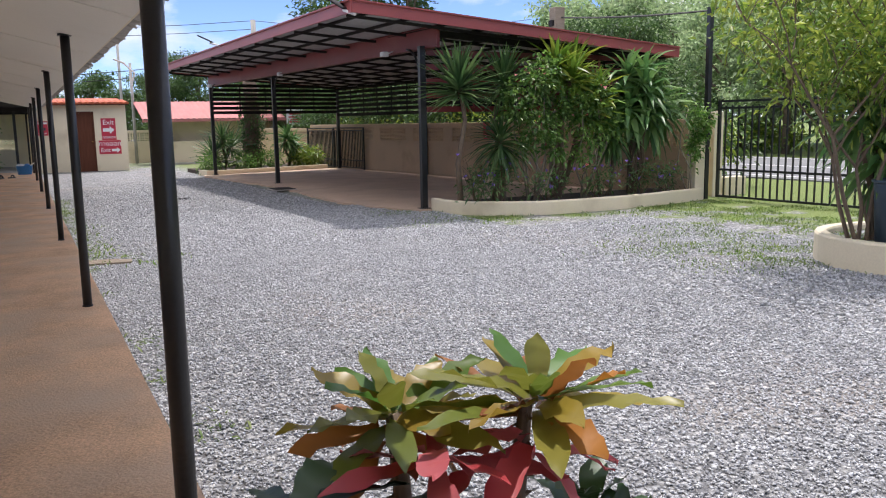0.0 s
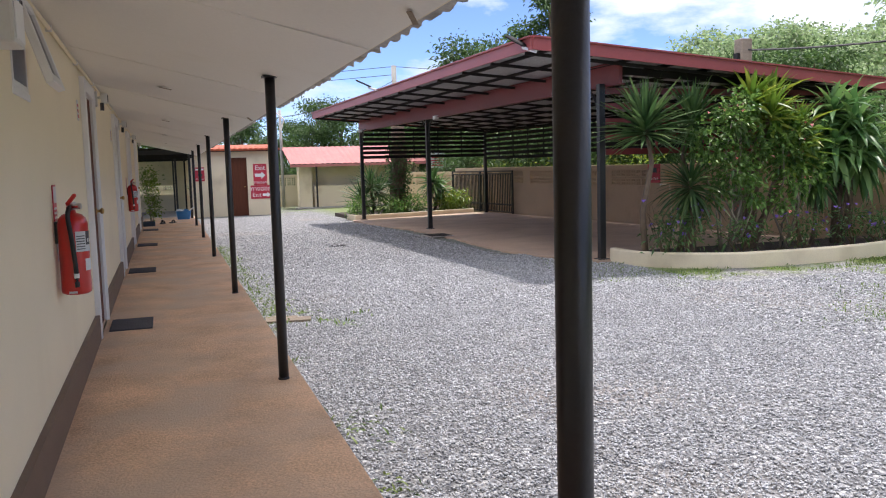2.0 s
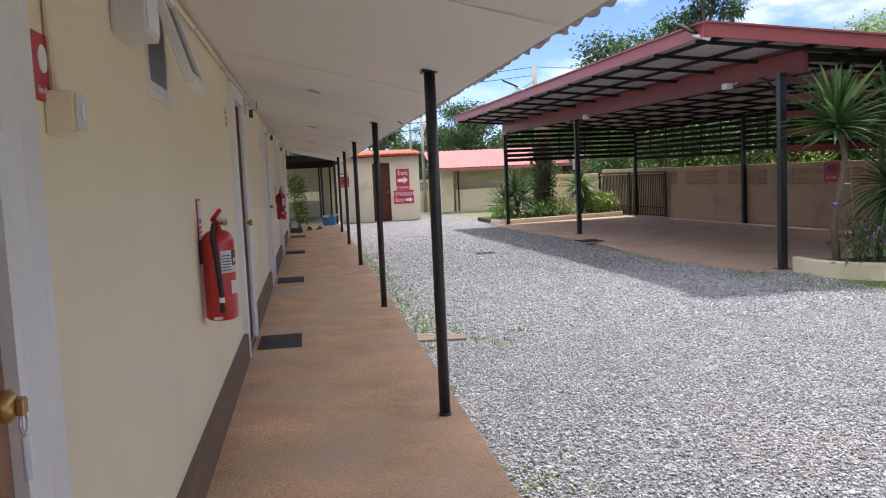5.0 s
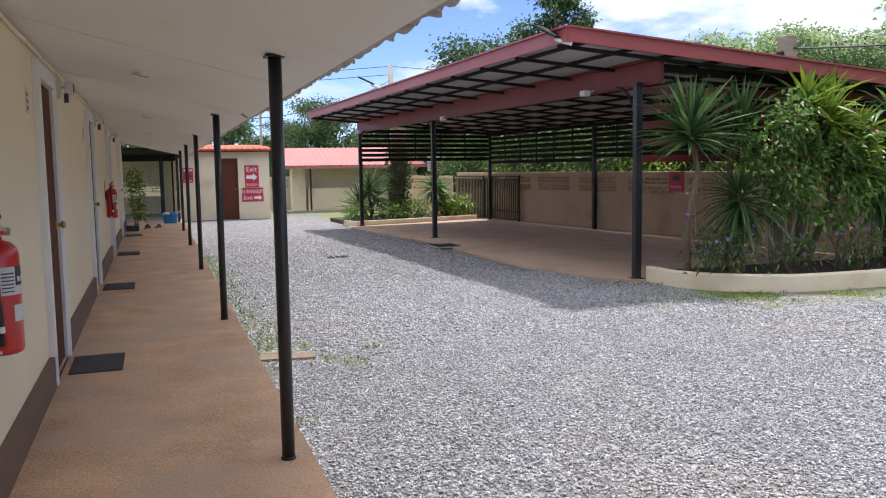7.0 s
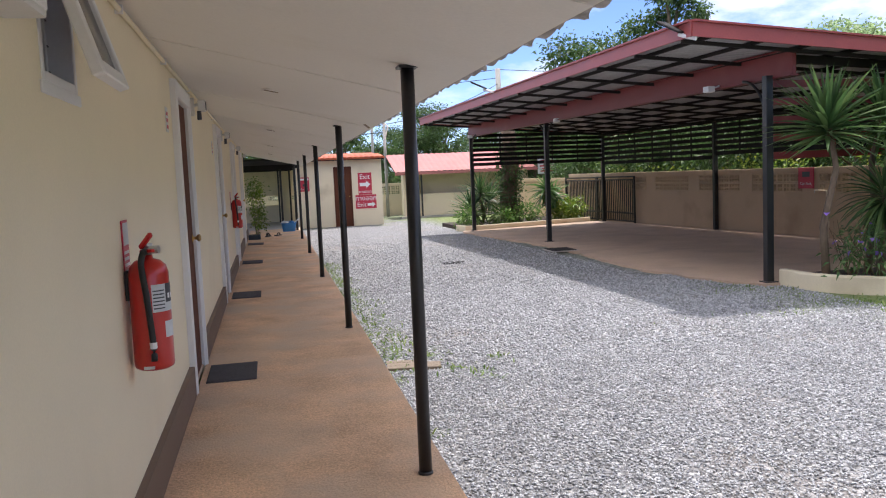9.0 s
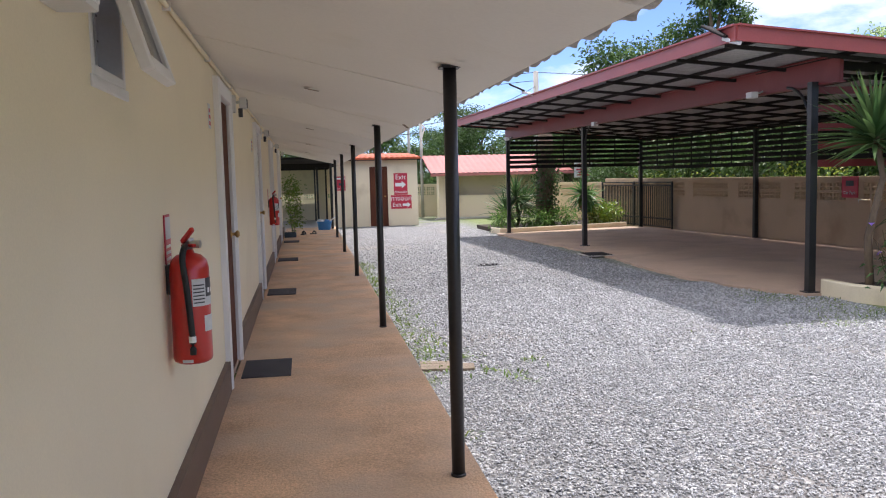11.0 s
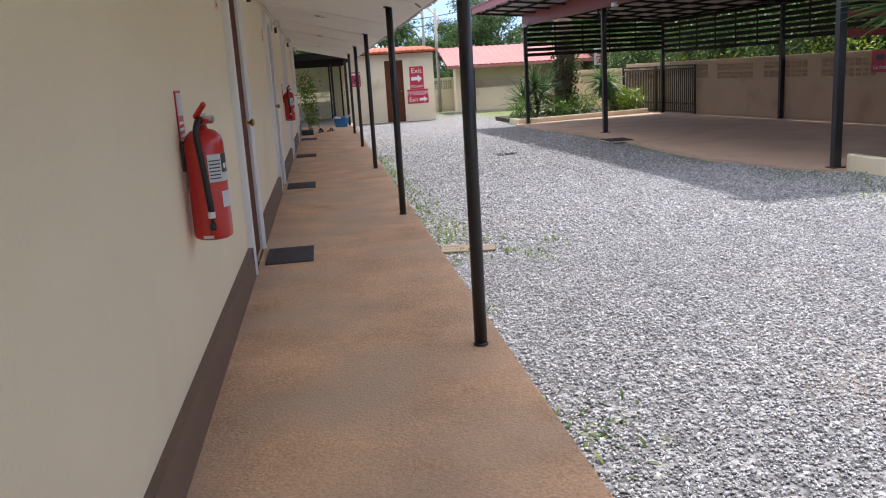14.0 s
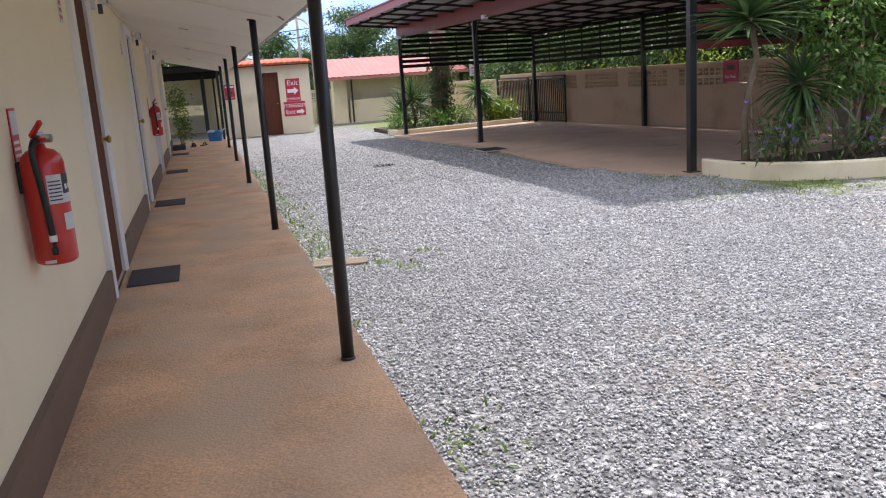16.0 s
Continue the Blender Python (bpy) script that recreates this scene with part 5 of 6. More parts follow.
extinguisher(6.25, 0.77)
extinguisher(16.0, 0.80)
for y in (6.3, 16.0):
    s = thing("extinguisher_plate", "faded red and white sign plate above the extinguisher", "sign", "extinguisher signs")
    part("panel", box(WALL_X, y - 0.06, 1.17, WALL_X + 0.006, y + 0.07, 1.37, 0.002), SIGNRED, s)
    part("print", box(WALL_X + 0.006, y - 0.05, 1.27, WALL_X + 0.0075, y + 0.06, 1.36), LABEL, s)
    for k in range(3):
        part("print_bar", box(WALL_X + 0.006, y - 0.05, 1.185 + 0.025 * k, WALL_X + 0.0075, y + 0.05, 1.197 + 0.025 * k), PRINT, s)
    part("hanger", box(WALL_X, y - 0.015, 0.95, WALL_X + 0.004, y + 0.02, 1.17), GREYBOX, s)
for y in (8.1, 12.3):
    s = thing("room_plate", "small faded red notice beside the door", "sign", "room notices")
    part("panel", box(WALL_X, y - 0.05, 1.83, WALL_X + 0.004, y + 0.05, 1.98), LABEL, s)
    for k in range(3):
        part("print_bar", box(WALL_X + 0.004, y - 0.04, 1.85 + 0.04 * k, WALL_X + 0.0055, y + 0.04, 1.872 + 0.04 * k), SIGNRED, s)

fa = thing("fire_alarm_sign", "red fire alarm sign with a white disc", "sign")
part("panel", box(WALL_X, 3.93, 1.63, WALL_X + 0.006, 4.06, 1.775, 0.002), SIGNRED, fa)
part("disc", lathe([(0.03, 0), (0.03, 0.002)], 20), PRINT, fa).matrix_basis = pose(WALL_X + 0.006, 3.995, 1.72, 0, 90, 0)
writing("Fire Alarm", 0.021, PRINT, fa, Matrix.Translation((WALL_X + 0.0075, 3.995, 1.652)) @ FACE_EAST)
call = thing("call_point", "cream call point box with a small switch", "switch")
part("housing", box(WALL_X, 4.0, 1.56, WALL_X + 0.06, 4.085, 1.655, 0.006), CREAM, call)
part("face", box(WALL_X + 0.06, 4.005, 1.565, WALL_X + 0.066, 4.08, 1.65, 0.003), GREYBOX, call)
part("switch", box(WALL_X + 0.066, 4.032, 1.59, WALL_X + 0.07, 4.052, 1.625, 0.002), PRINT, call)
part("conduit", tube([(WALL_X + 0.014, 4.04, 1.655), (WALL_X + 0.014, 4.04, 2.27)], 0.012, 10), CREAM, call)
em = thing("emergency_light", "light grey emergency light box high on the wall", "light box")
part("housing", box(WALL_X, 4.70, 1.90, WALL_X + 0.10, 4.93, 2.16, 0.01), GREYBOX, em)
part("panel", box(WALL_X + 0.10, 4.72, 1.915, WALL_X + 0.106, 4.91, 2.145, 0.003), PRINT, em)
part("display", box(WALL_X + 0.106, 4.76, 2.06, WALL_X + 0.108, 4.80, 2.10), BLUE, em)
for dy in (0.05, 0.09):
    part("button", box(WALL_X + 0.106, 4.78 + dy, 2.06, WALL_X + 0.109, 4.795 + dy, 2.075), INK, em)
for dy in (0.06, 0.17):
    part("lamp_head", lathe([(0.02, 0), (0.045, 0.03), (0.05, 0.05), (0.046, 0.052)], 16), GREYBOX, em, smooth=True).matrix_basis = pose(WALL_X + 0.04, 4.70 + dy, 2.155, 0, 40, 0)

# bathroom window with its sash pushed out
win = thing("window", "small white awning window with its sash pushed open", "window")
wa, wb, wz0, wz1 = WINDOWS[0]
for y0, y1, z0, z1 in ((wa, wa + 0.03, wz0, wz1), (wb - 0.03, wb, wz0, wz1), (wa + 0.03, wb - 0.03, wz0, wz0 + 0.03), (wa + 0.03, wb - 0.03, wz1 - 0.03, wz1)):
    part("frame", box(WALL_X - 0.1, y0, z0, WALL_X + 0.004, y1, z1, 0.003), WHITE, win)
part("sill", box(WALL_X - 0.02, wa - 0.02, wz0 - 0.035, WALL_X + 0.006, wb + 0.03, wz0, 0.003), WHITE, win)
for k in range(4):
    part("louvre", bar((WALL_X - 0.09, wa + 0.03, wz0 + 0.07 + 0.08 * k), (WALL_X - 0.09, wb - 0.03, wz0 + 0.07 + 0.08 * k), 0.05, 0.005), GLASS, win)
part("mullion", box(WALL_X - 0.07, wa + 0.28, wz0 + 0.03, WALL_X - 0.05, wa + 0.3, wz1 - 0.03), GREYBOX, win)
sash = new("sash")
sash.parent = win
sash.matrix_basis = pose(WALL_X + 0.012, 0, wz1 + 0.01, 0, -17, 0)
H = 0.40
for y0, y1, z0, z1 in ((wa, wa + 0.045, -H, 0), (wb - 0.045, wb, -H, 0), (wa + 0.045, wb - 0.045, -H, -H + 0.045), (wa + 0.045, wb - 0.045, -0.045, 0)):
    part("sash_rail", box(0, y0, z0, 0.035, y1, z1, 0.004), WHITE, sash)
part("pane", box(0.014, wa + 0.045, -H + 0.045, 0.02, wb - 0.045, -0.045), GLASS, sash, "dark frosted pane")

# pipe along the top of the wall, wall lamps, soffit lamps
pipe = thing("cable_conduit", "cream plastic conduit along the top of the wall", "conduit")
part("pipe", tube([(WALL_X + 0.018, y, 2.245 - 0.004 * (k % 2)) for k, y in enumerate(np.arange(-6, 24.4, 0.8))], 0.012, 8), CREAM, pipe, smooth=True)
for k in range(20):
    part("clip", box(WALL_X, -5.5 + 1.5 * k, 2.225, WALL_X + 0.033, -5.48 + 1.5 * k, 2.262), WHITE, pipe)
for y in (4.25, 9.75, 14.0, 18.3, 22.5):
    l = thing("wall_lamp", "small grey bracket lamp under the soffit", "lamp", "wall lamps")
    part("base", box(WALL_X, y - 0.04, 2.06, WALL_X + 0.04, y + 0.04, 2.2, 0.006), GREYBOX, l)
    part("arm", tube([(WALL_X + 0.04, y, 2.14), (WALL_X + 0.09, y, 2.15)], 0.012, 8), GREYBOX, l)
    part("lens_housing", box(WALL_X + 0.07, y - 0.06, 2.09, WALL_X + 0.13, y + 0.06, 2.18, 0.012), GREYBOX, l)
    part("lens", box(WALL_X + 0.128, y - 0.045, 2.1, WALL_X + 0.133, y + 0.045, 2.17, 0.002), INK, l)
    part("bulb_holder", tube([(WALL_X + 0.08, y - 0.05, 2.09), (WALL_X + 0.08, y - 0.05, 2.02)], 0.018, 10), INK, l)
for (x, y) in ((0.3, 4.45), (0.3, 8.57), (0.32, 12.8), (0.33, 17.0), (0.34, 21)):
    l = thing("soffit_hook", "small peeling fitting on the soffit", "fitting", "soffit fittings")
    part("plate", lathe([(0.04, 0), (0.05, 0.006), (0.045, 0.012)], 14, (x, y, soffit(x) - 0.012)), CEILING, l)
    part("flap", bar((x - 0.03, y - 0.05, soffit(x) - 0.012), (x + 0.06, y - 0.02, soffit(x) - 0.028), 0.02, 0.003), PLANK, l)
for y in (2.3, 4.1, 9.6):
    l = thing("loose_flake", "flake of peeling paint at the eave", "flake", "eave flakes")
    part("flake", bar((1.07, y, soffit(1.07) - 0.006), (1.12, y + 0.09, soffit(1.12) - 0.02), 0.02, 0.003), PLANK, l)

# ---- small things of the yard ----
pl = thing("plank", "weathered plank lying in the weeds at the walkway", "plank")
part("board", bar((1.08, 9.05, 0.008), (1.5, 8.98, 0.008), 0.18, 0.03, bevel=0.004), PLANK, pl)
part("board_end", bar((1.1, 9.22, 0.006), (1.4, 9.16, 0.006), 0.08, 0.02, bevel=0.004), PLANK, pl)
dg = thing("drain_grate", "dark steel drain grate in the gravel", "grate")
part("frame", box(5.25, 16.75, 0.0, 5.75, 17.35, 0.018), CONCRETE, dg)
for k in range(9):
    part("grate_bar", box(5.28 + 0.05 * k, 16.78, 0.018, 5.31 + 0.05 * k, 17.32, 0.03), DARK, dg)
lid = thing("manhole_lid", "small dark inspection lid in the gravel", "lid")
part("lid_plate", box(3.1, 16.2, -0.03, 3.45, 16.35, 0.008, 0.004), DARK, lid)
for i, (px, py, s) in enumerate([(1.17, 5.67, 1.0), (1.15, 4.75, 0.6), (1.12, 7.3, 0.45), (1.2, 9.5, 0.9), (1.35, 9.9, 0.9), (1.6, 8.8, 0.8), (1.75, 8.6, 0.7), (1.25, 11.0, 1.2), (1.3, 12.2, 1.3), (1.25, 13.4, 0.9), (1.2, 3.9, 0.8), (1.18, 2.9, 0.7), (1.5, 9.4, 0.9), (2.0, 9.1, 0.5), (1.3, 10.4, 1.0), (1.25, 14.8, 1.0), (1.25, 17, 1.0), *[(1.1 + 0.16 * ((k * 0.618) % 1), 8.6 + 0.37 * k, 0.55 + 0.6 * ((k * 0.37) % 1)) for k in range(24)]]):
    rg = np.random.default_rng(100 + i)
    n = int(55 * s)
    az = rg.uniform(0, 6.28, n)
    el = rg.uniform(0.15, 1.3, n)
    spread = 0.1 * s
    w = thing("weed_tuft", "small green weed growing in the gravel", "weed", "weeds along the walkway")
    blades("weed_leaves", [(px + rg.normal(0, spread), py + rg.normal(0, spread * 1.5), 0.0) for _ in range(n)], [(math.cos(a) * math.cos(e), math.sin(a) * math.cos(e), math.sin(e)) for a, e in zip(az, el)],
           rg.uniform(0.025, 0.07, n) * (0.7 + 0.4 * s), 0.014, GRASS, w, "", 0.9, 3, 0.15, 0.45, rg)

rg = np.random.default_rng(77)
pts = []
for cx, cy, sx, sy_, n in ((9.9, 8.6, 0.8, 1.0, 9000), (7.0, 5.75, 0.5, 0.4, 3600), (8.4, 7.2, 0.9, 0.7, 5000), (8.4, 9.62, 1.3, 0.16, 3000), (6.3, 9.95, 0.6, 0.2, 1300), (6.7, 6.7, 0.5, 0.3, 1100), (5.7, 11.2, 0.3, 0.4, 700), (7.7, 4.9, 0.4, 0.4, 900), (10.3, 6.6, 0.4, 0.9, 2500)):
    pts.append(np.stack([rg.normal(cx, sx, n), rg.normal(cy, sy_, n)], 1))
pts = np.concatenate(pts)
pts = np.array([p for p in pts if noise.noise((p[0] * 1.6, p[1] * 1.6, 7)) + 0.5 * noise.noise((p[0] * 5, p[1] * 5, 2)) > -0.12])
az, el = rg.uniform(0, 6.28, len(pts)), rg.uniform(0.3, 1.4, len(pts))
gr = blades("grass", [(x, y, 0.2 if (x - 7.88) ** 2 + (y - 4.75) ** 2 < 0.8 else 0.0) for x, y in pts], [(math.cos(a) * math.cos(e), math.sin(a) * math.cos(e), math.sin(e)) for a, e in zip(az, el)], rg.uniform(0.02, 0.055, len(pts)), 0.012, GRASS, None, "", 0.8, 2, 0.1, 0.3, rg)
tagged(gr, "patchy grass growing through the gravel by the gate", "grass", kind="stuff")

# lamps, brackets and signs on the carport
for (x, y, z) in ((6.05, 12.6, 2.5), (5.93, 18.0, 2.5), (5.6, 23.6, 2.5)):
    l = thing("beam_spotlight", "small white spotlight under the carport beam", "lamp", "carport spotlights")
    part("head", box(x - 0.13, y - 0.07, z - 0.09, x - 0.03, y + 0.07, z - 0.01, 0.012), PRINT, l)
    part("stem", tube([(x - 0.03, y, z - 0.04), (x + 0.08, y, z + 0.0)], 0.012, 6), PRINT, l)


def solar_lamp(p, d, label):
    l = thing("solar_lamp", label, "lamp", "solar lamps")
    p, d = Vector(p), Vector(d).normalized()
    part("arm", tube([p, p + d * 0.22], 0.022, 8), PRINT, l)
    part("head", bar(p + d * 0.16 + up * 0.03, p + d * 0.46 + up * 0.08, 0.16, 0.03, bevel=0.01), DARK, l)


solar_lamp((4.74, 10.74, 2.80), (-0.45, 0.85, 0.35), "grey solar lamp on the carport corner")
solar_lamp((4.5, 17.6, 2.98), (-0.9, 0.4, 0.3), "grey solar lamp on the carport edge")
cs = thing("car_park_sign", "small red car park sign on the boundary wall", "sign")
wx = wall_x(16.6) - 0.05
part("panel", bar((wx, 16.35, 1.13), (wx - 0.028, 16.77, 1.13), 0.012, 0.4), SIGNRED, cs)
writing("Car Park", 0.085, PRINT, cs, Matrix.Translation((wx - 0.024, 16.56, 1.02)) @ pose(0, 0, 0, 90, 0, -86.1))
part("car_mark", bar((wx - 0.02, 16.45, 1.2), (wx - 0.034, 16.65, 1.2), 0.004, 0.1), INK, cs)
wp = thing("water_pipe", "thin cream water pipe along the boundary wall", "pipe")
part("pipe", tube([(wx - 0.04, 16.2, 0.9), (wx - 0.035, 15.95, 0.9), (wx - 0.03, 15.9, 0.3), (wx - 0.03, 15.9, 0.0)], 0.012, 8), CREAM_FAR, wp)
part("tap", tube([(wx - 0.04, 16.2, 0.9), (wx - 0.1, 16.2, 0.9), (wx - 0.1, 16.2, 0.84)], 0.014, 8), CHROME, wp)
ns = thing("roadside_notice", "white notice board with red letters on a thin post", "sign")
part("panel", box(10.56, 32.98, 1.36, 11.30, 33.0, 1.98, 0.004), LABEL, ns)
part("post", tube([(10.93, 33.03, -0.2), (10.93, 33.03, 1.95)], 0.03, 8), DARK, ns)
for z, w_, h_ in ((1.82, 0.5, 0.07), (1.66, 0.58, 0.025), (1.56, 0.42, 0.025), (1.46, 0.54, 0.025)):
    part("print_bar", box(10.93 - w_ / 2, 32.972, z - h_, 10.93 + w_ / 2, 32.978, z + h_), SIGNRED, ns)


# ---- poles and wires ----
def utility_pole(x, y, h, r, label, arms=True):
    p = thing("utility_pole", label, "pole")
    part("shaft", tube([(x, y, -0.3), (x, y, h)], [r * 1.2, r], 10), CONCRETE, p, smooth=True)
    if arms:
        for z in (h - 0.25, h - 0.7):
            part("crossarm", bar((x - 0.6, y, z), (x + 0.6, y, z), 0.08, 0.08), DARK, p)
            for dx in (-0.5, 0, 0.5):
                part("insulator", lathe([(0.03, 0), (0.05, 0.05), (0.03, 0.12)], 8, (x + dx, y, z + 0.04)), LABEL, p)
    return p


stub = thing("old_post", "weathered brown post rising behind the carport", "post")
part("shaft", box(9.2, 12.4, 0.03, 9.4, 12.6, 3.33, 0.02), PLANK, stub)
part("bracket", box(9.15, 12.45, 3.0, 9.2, 12.55, 3.1), DARK, stub)
utility_pole(12.9, 46, 7.1, 0.14, "distant concrete pole with wires", False)
utility_pole(5.0, 35.6, 3.9, 0.055, "thin grey pole behind the shelter", False)
utility_pole(5.2, 41, 5.6, 0.06, "thin dark pole above the trees", False)
lamp = thing("street_lamp", "white arm lamp on the pole behind the store", "lamp")
part("arm", tube([(5.0, 35.6, 3.0), (5.1, 35.2, 3.5), (4.6, 34.9, 3.9)], 0.03, 8), PRINT, lamp)
part("head", bar((4.7, 34.95, 3.85), (4.3, 34.75, 3.98), 0.12, 0.05, bevel=0.01), PRINT, lamp)
for a, b, sag in (((9.3, 12.45, 3.15), (10.8, 10.32, 3.08), 0.04), ((10.8, 10.32, 3.1), (13.5, -4, 3.6), 0.3), ((12.9, 46, 7.05), (-14, 58, 7.6), 0.6), ((12.9, 46, 6.6), (-14, 58, 7.2), 0.6), ((12.9, 46, 7.05), (30, 44, 7.6), 0.5), ((5, 35.6, 3.6), (-9, 44, 4.2), 0.4), ((5, 35.6, 3.3), (-9, 44, 3.9), 0.4), ((5, 35.6, 3.6), (12.9, 46, 6.3), 0.3)):
    w = thing("wire", "thin dark overhead wire", "wire", "overhead wires")
    a, b = Vector(a), Vector(b)
    part("cable", tube([a.lerp(b, t) - up * sag * 4 * t * (1 - t) for t in np.linspace(0, 1, 9)], 0.016, 5), RUBBER, w)


# ---- trees ----
def forest_tree(seed, height, spread, mat, count, leaf):
    """A tapered trunk with limbs and a ragged crown of leaf clumps."""
    t = thing("tree", "tall leafy tree in the woods beyond the yard", "tree", "trees beyond the yard")
    rng = random.Random(seed)
    part("trunk", tube([(0, 0, -0.3), (0.1, 0.05, height * 0.35), (0.0, 0.1, height * 0.7)], [height * 0.022, height * 0.017, height * 0.009], 9), BARK, t, smooth=True)
    blobs = []
    for k in range(15):
        a, z = k * 2.4 + rng.uniform(-0.4, 0.4), height * (0.28 + 0.66 * k / 14)
        reach = spread * (1.0 - 0.75 * ((k / 14) ** 1.6)) * rng.uniform(0.55, 1.0)
        q = Vector((math.cos(a) * reach, math.sin(a) * reach, z + rng.uniform(-0.2, 0.5)))
        part("limb", tube([(0.05, 0.05, z * 0.75), Vector((0, 0, z * 0.85)).lerp(q, 0.5), q], [height * 0.008, height * 0.006, height * 0.002], 6, cap=False), BARK, t, smooth=True)
        for _ in range(3):
            s = spread * rng.uniform(0.18, 0.36)
            blobs.append((q.x + rng.uniform(-s, s), q.y + rng.uniform(-s, s), q.z + rng.uniform(-0.5, 0.5) * s, s, s, s * 0.7))
    leaves("crown", blobs, count, leaf, leaf * 0.55, mat, seed, t, shell=0.25)
    return t


kinds = [forest_tree(201, 6.5, 2.6, LEAF_FAR, 7000, 0.18), forest_tree(202, 7.5, 2.8, LEAF_LIGHT, 5600, 0.24), forest_tree(203, 5.5, 2.4, LEAF_FAR, 4600, 0.22), forest_tree(204, 7.0, 2.4, LEAF_LIGHT, 5200, 0.22)]
rng = random.Random(12)
spots = []
for y in np.arange(-16, 62, 2.5):            # beyond the road, on the east side
    for row, (dx, s) in enumerate(((27.5, 0.82), (31.5, 1.02), (37, 1.2))):
        spots.append((dx - 0.05 * y + rng.uniform(-1, 1), y + rng.uniform(-1, 1), s * rng.uniform(0.82, 1.12), (1, 3)[rng.randrange(2)]))
for x in np.arange(-24, 28, 2.6):            # to the north
    for y, s in ((43, 0.66), (48, 0.8)):
        spots.append((x + rng.uniform(-1, 1), y + rng.uniform(-1, 1), s * rng.uniform(0.8, 1.1), (0, 2)[rng.randrange(2)]))
for y in np.arange(15, 42, 1.7):             # close behind the east wall
    spots.append((13.6 - 0.06 * y + rng.uniform(-0.5, 0.8), y, rng.uniform(0.50, 0.62), (0, 2)[rng.randrange(2)]))
spots += [(15.7, 40, 1.2, 0)]
used = set()
for x, y, s, k in spots:
    m = Matrix.Translation((x, y, gz(y))) @ Matrix.Rotation(rng.uniform(0, 6.28), 4, "Z") @ Matrix.Diagonal((s * 1.05, s * 1.05, s, 1))
    if k not in used:
        kinds[k].matrix_basis = m
        used.add(k)
    else:
        made = copy_thing(kinds[k], Matrix.Translation((0, 0, 0)))
        made.matrix_basis = m
big = forest_tree(209, 9.0, 1.9, LEAF_FAR, 9000, 0.17)
tagged(big, "tall tree hung with creepers above the carport roof", "tree")
big.matrix_basis = pose(15.5, 31.5, -0.1)

# low growth behind the walls and along the road
def undergrowth(name, label, x0, y0, x1, y1, n, h, mat, seed, count, leaf):
    rng = random.Random(seed)
    blobs = []
    for k in range(n):
        t = k / (n - 1)
        s = rng.uniform(0.5, 1.0)
        blobs.append((x0 + (x1 - x0) * t + rng.uniform(-0.5, 0.5), y0 + (y1 - y0) * t + rng.uniform(-0.4, 0.4), h * rng.uniform(0.25, 0.75), s * 0.8, s * 0.8, h * rng.uniform(0.3, 0.5)))
    tagged(leaves(name, blobs, count, leaf, leaf * 0.5, mat, seed, shell=0.2), label, "undergrowth", kind="stuff")


undergrowth("undergrowth", "bright green weeds growing behind the boundary wall", 11.9, 11.5, 11.0, 27, 26, 1.6, LEAF_YELLOW, 301, 8500, 0.11)
undergrowth("undergrowth", "dark green shrubs behind the boundary wall", 12.8, 12, 11.8, 34, 26, 2.3, LEAF_FAR, 302, 9000, 0.15)
undergrowth("undergrowth", "green shrubs behind the north wall", -8, 38.2, 16, 38.2, 26, 2.2, LEAF_FAR, 303, 8000, 0.16)
undergrowth("roadside_growth", "tall bright grass on the far side of the road", 28, -15, 25.5, 38, 44, 1.3, LEAF_YELLOW, 304, 14000, 0.2)
undergrowth("roadside_growth", "dark bushes at the edge of the woods", 29.5, -15, 26.5, 46, 44, 3.2, LEAF_FAR, 305, 16000, 0.24)

# ---- loose crushed stone on the yard ----
rg = np.random.default_rng(9)


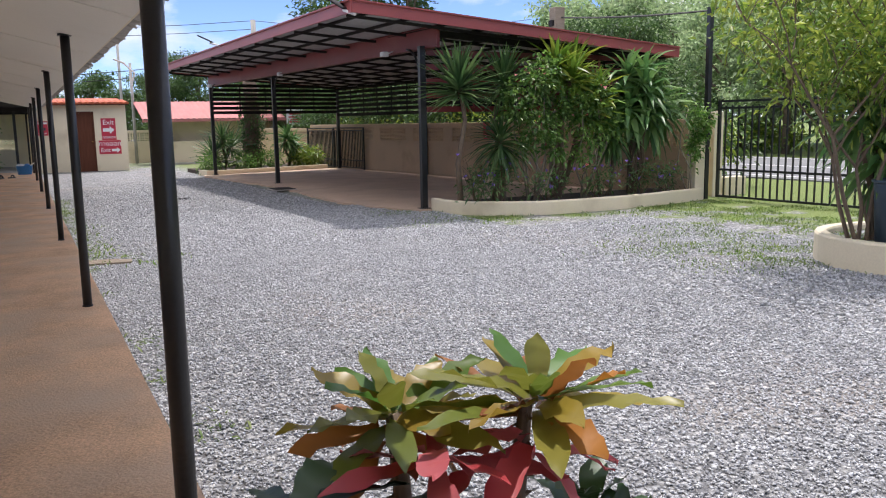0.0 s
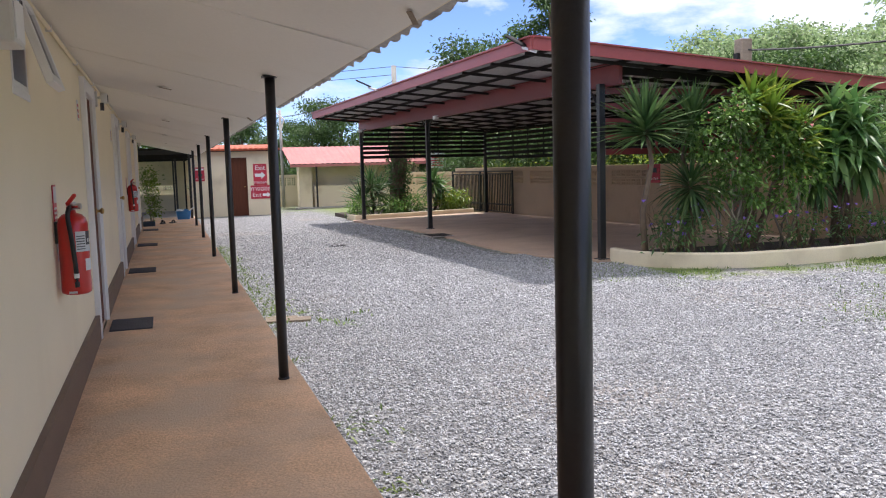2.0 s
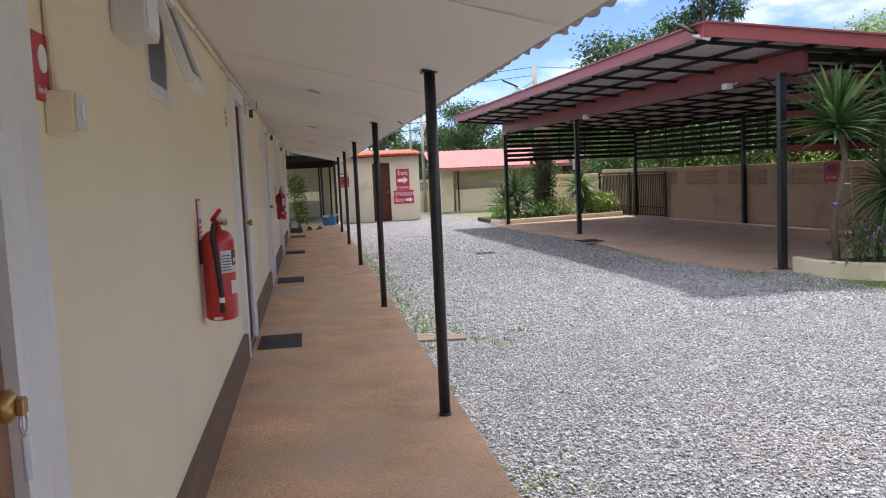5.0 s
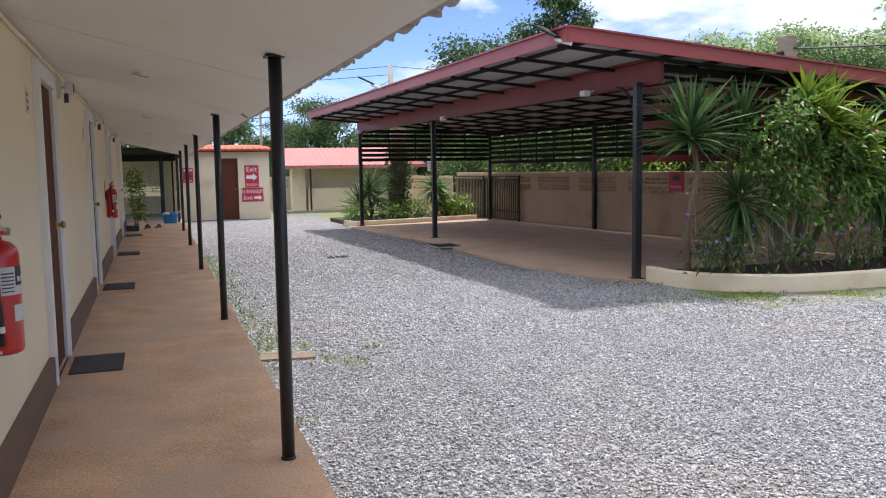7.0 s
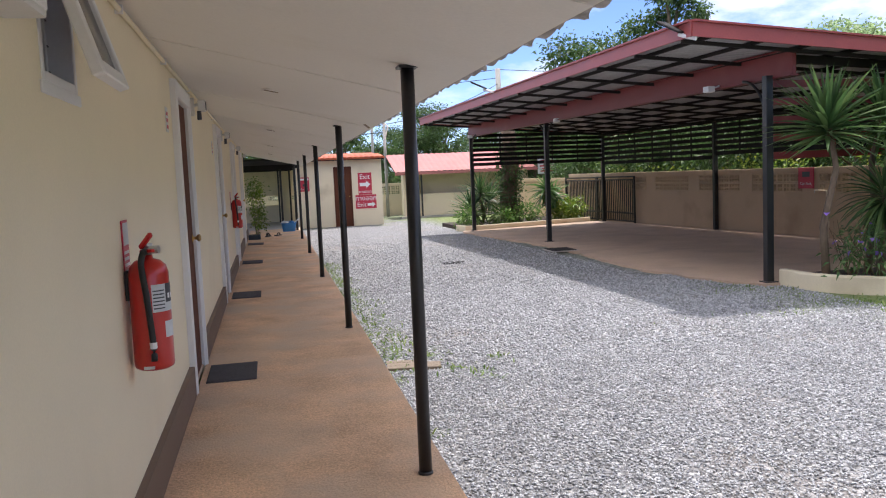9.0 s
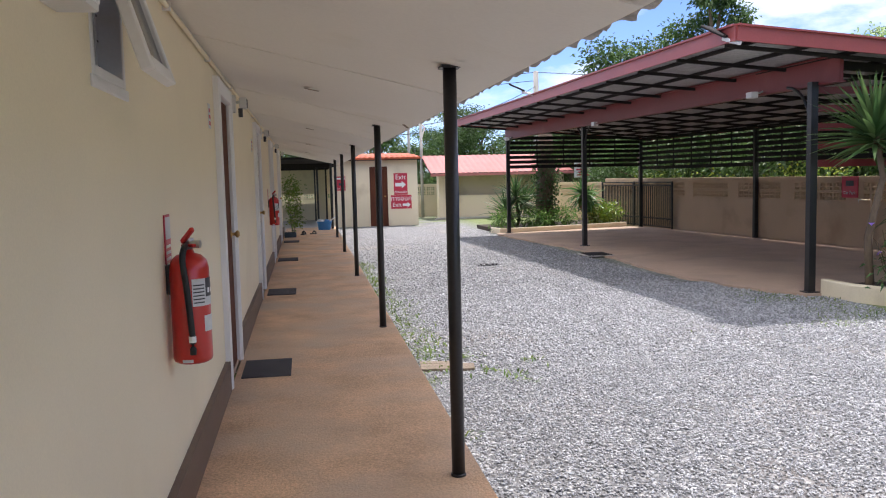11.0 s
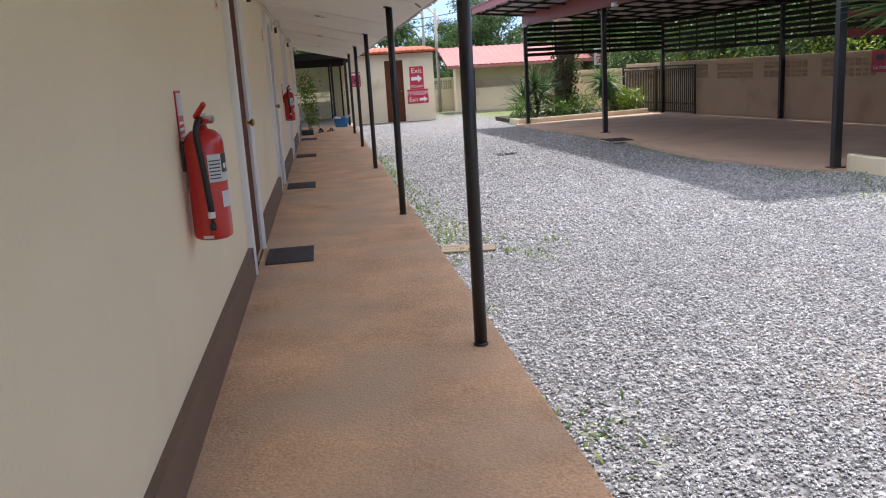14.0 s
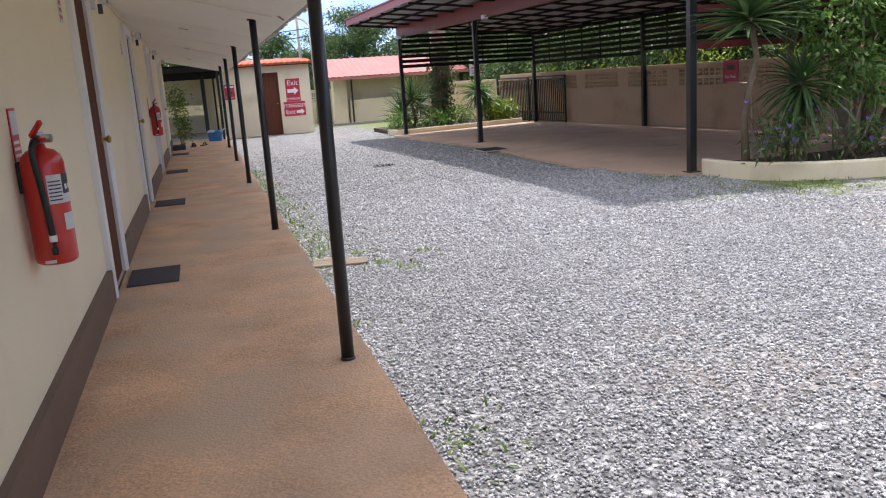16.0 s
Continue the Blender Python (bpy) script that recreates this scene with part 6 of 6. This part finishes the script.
def gravel(name, x0, x1, y0, y1, per_m2, size, seed, fade=0.0):
    rg = np.random.default_rng(seed)
    n = int((x1 - x0) * (y1 - y0) * per_m2)
    x, y = rg.uniform(x0, x1, n), rg.uniform(y0, y1, n)
    ok = (x > post_x(y) + 0.15) & (rg.uniform(0, 1, n) > fade * ((y - y0) / (y1 - y0)) ** 0.7)      # thins out with fade
    x, y = x[ok], y[ok]
    n = len(x)
    base = np.array([(1, 0, 0), (0, 1, 0), (-1, 0, 0), (0, -1, 0), (0, 0, 1), (0, 0, -1)], float)
    tri = np.array([(0, 1, 4), (1, 2, 4), (2, 3, 4), (3, 0, 4), (1, 0, 5), (2, 1, 5), (3, 2, 5), (0, 3, 5)])
    s = size * rg.uniform(0.5, 1.25, (n, 1, 1)) * np.stack([rg.uniform(0.7, 1.5, n), rg.uniform(0.6, 1.1, n), rg.uniform(0.45, 0.85, n)], 1)[:, None, :]
    v = (base[None] + rg.normal(0, 0.28, (n, 6, 3))) * s
    a, b = rg.uniform(0, 6.28, n), rg.normal(0, 0.45, n)
    ca, sa, cb, sb = np.cos(a), np.sin(a), np.cos(b), np.sin(b)
    vx, vz = v[..., 0] * cb[:, None] + v[..., 2] * sb[:, None], v[..., 2] * cb[:, None] - v[..., 0] * sb[:, None]
    vy = v[..., 1]
    v = np.stack([vx * ca[:, None] - vy * sa[:, None] + x[:, None], vx * sa[:, None] + vy * ca[:, None] + y[:, None], vz + rg.uniform(0.0, 0.008, n)[:, None]], 2)
    f = (tri[None] + 6 * np.arange(n)[:, None, None]).reshape(-1, 3)
    tagged(quick_mesh(name, v.reshape(-1, 3), f, STONE), "loose grey crushed stone lying on the yard", "gravel", kind="stuff")


gravel("gravel", 1.0, 5.2, 1.2, 9.0, 3600, 0.0090, 11)
gravel("gravel", 1.0, 6.2, 9.0, 13.0, 1700, 0.0125, 12)
gravel("gravel", 1.0, 5.2, 13.0, 22.0, 900, 0.013, 14, 1.0)
gravel("gravel", 5.2, 8.2, 3.0, 9.0, 1500, 0.0125, 13)
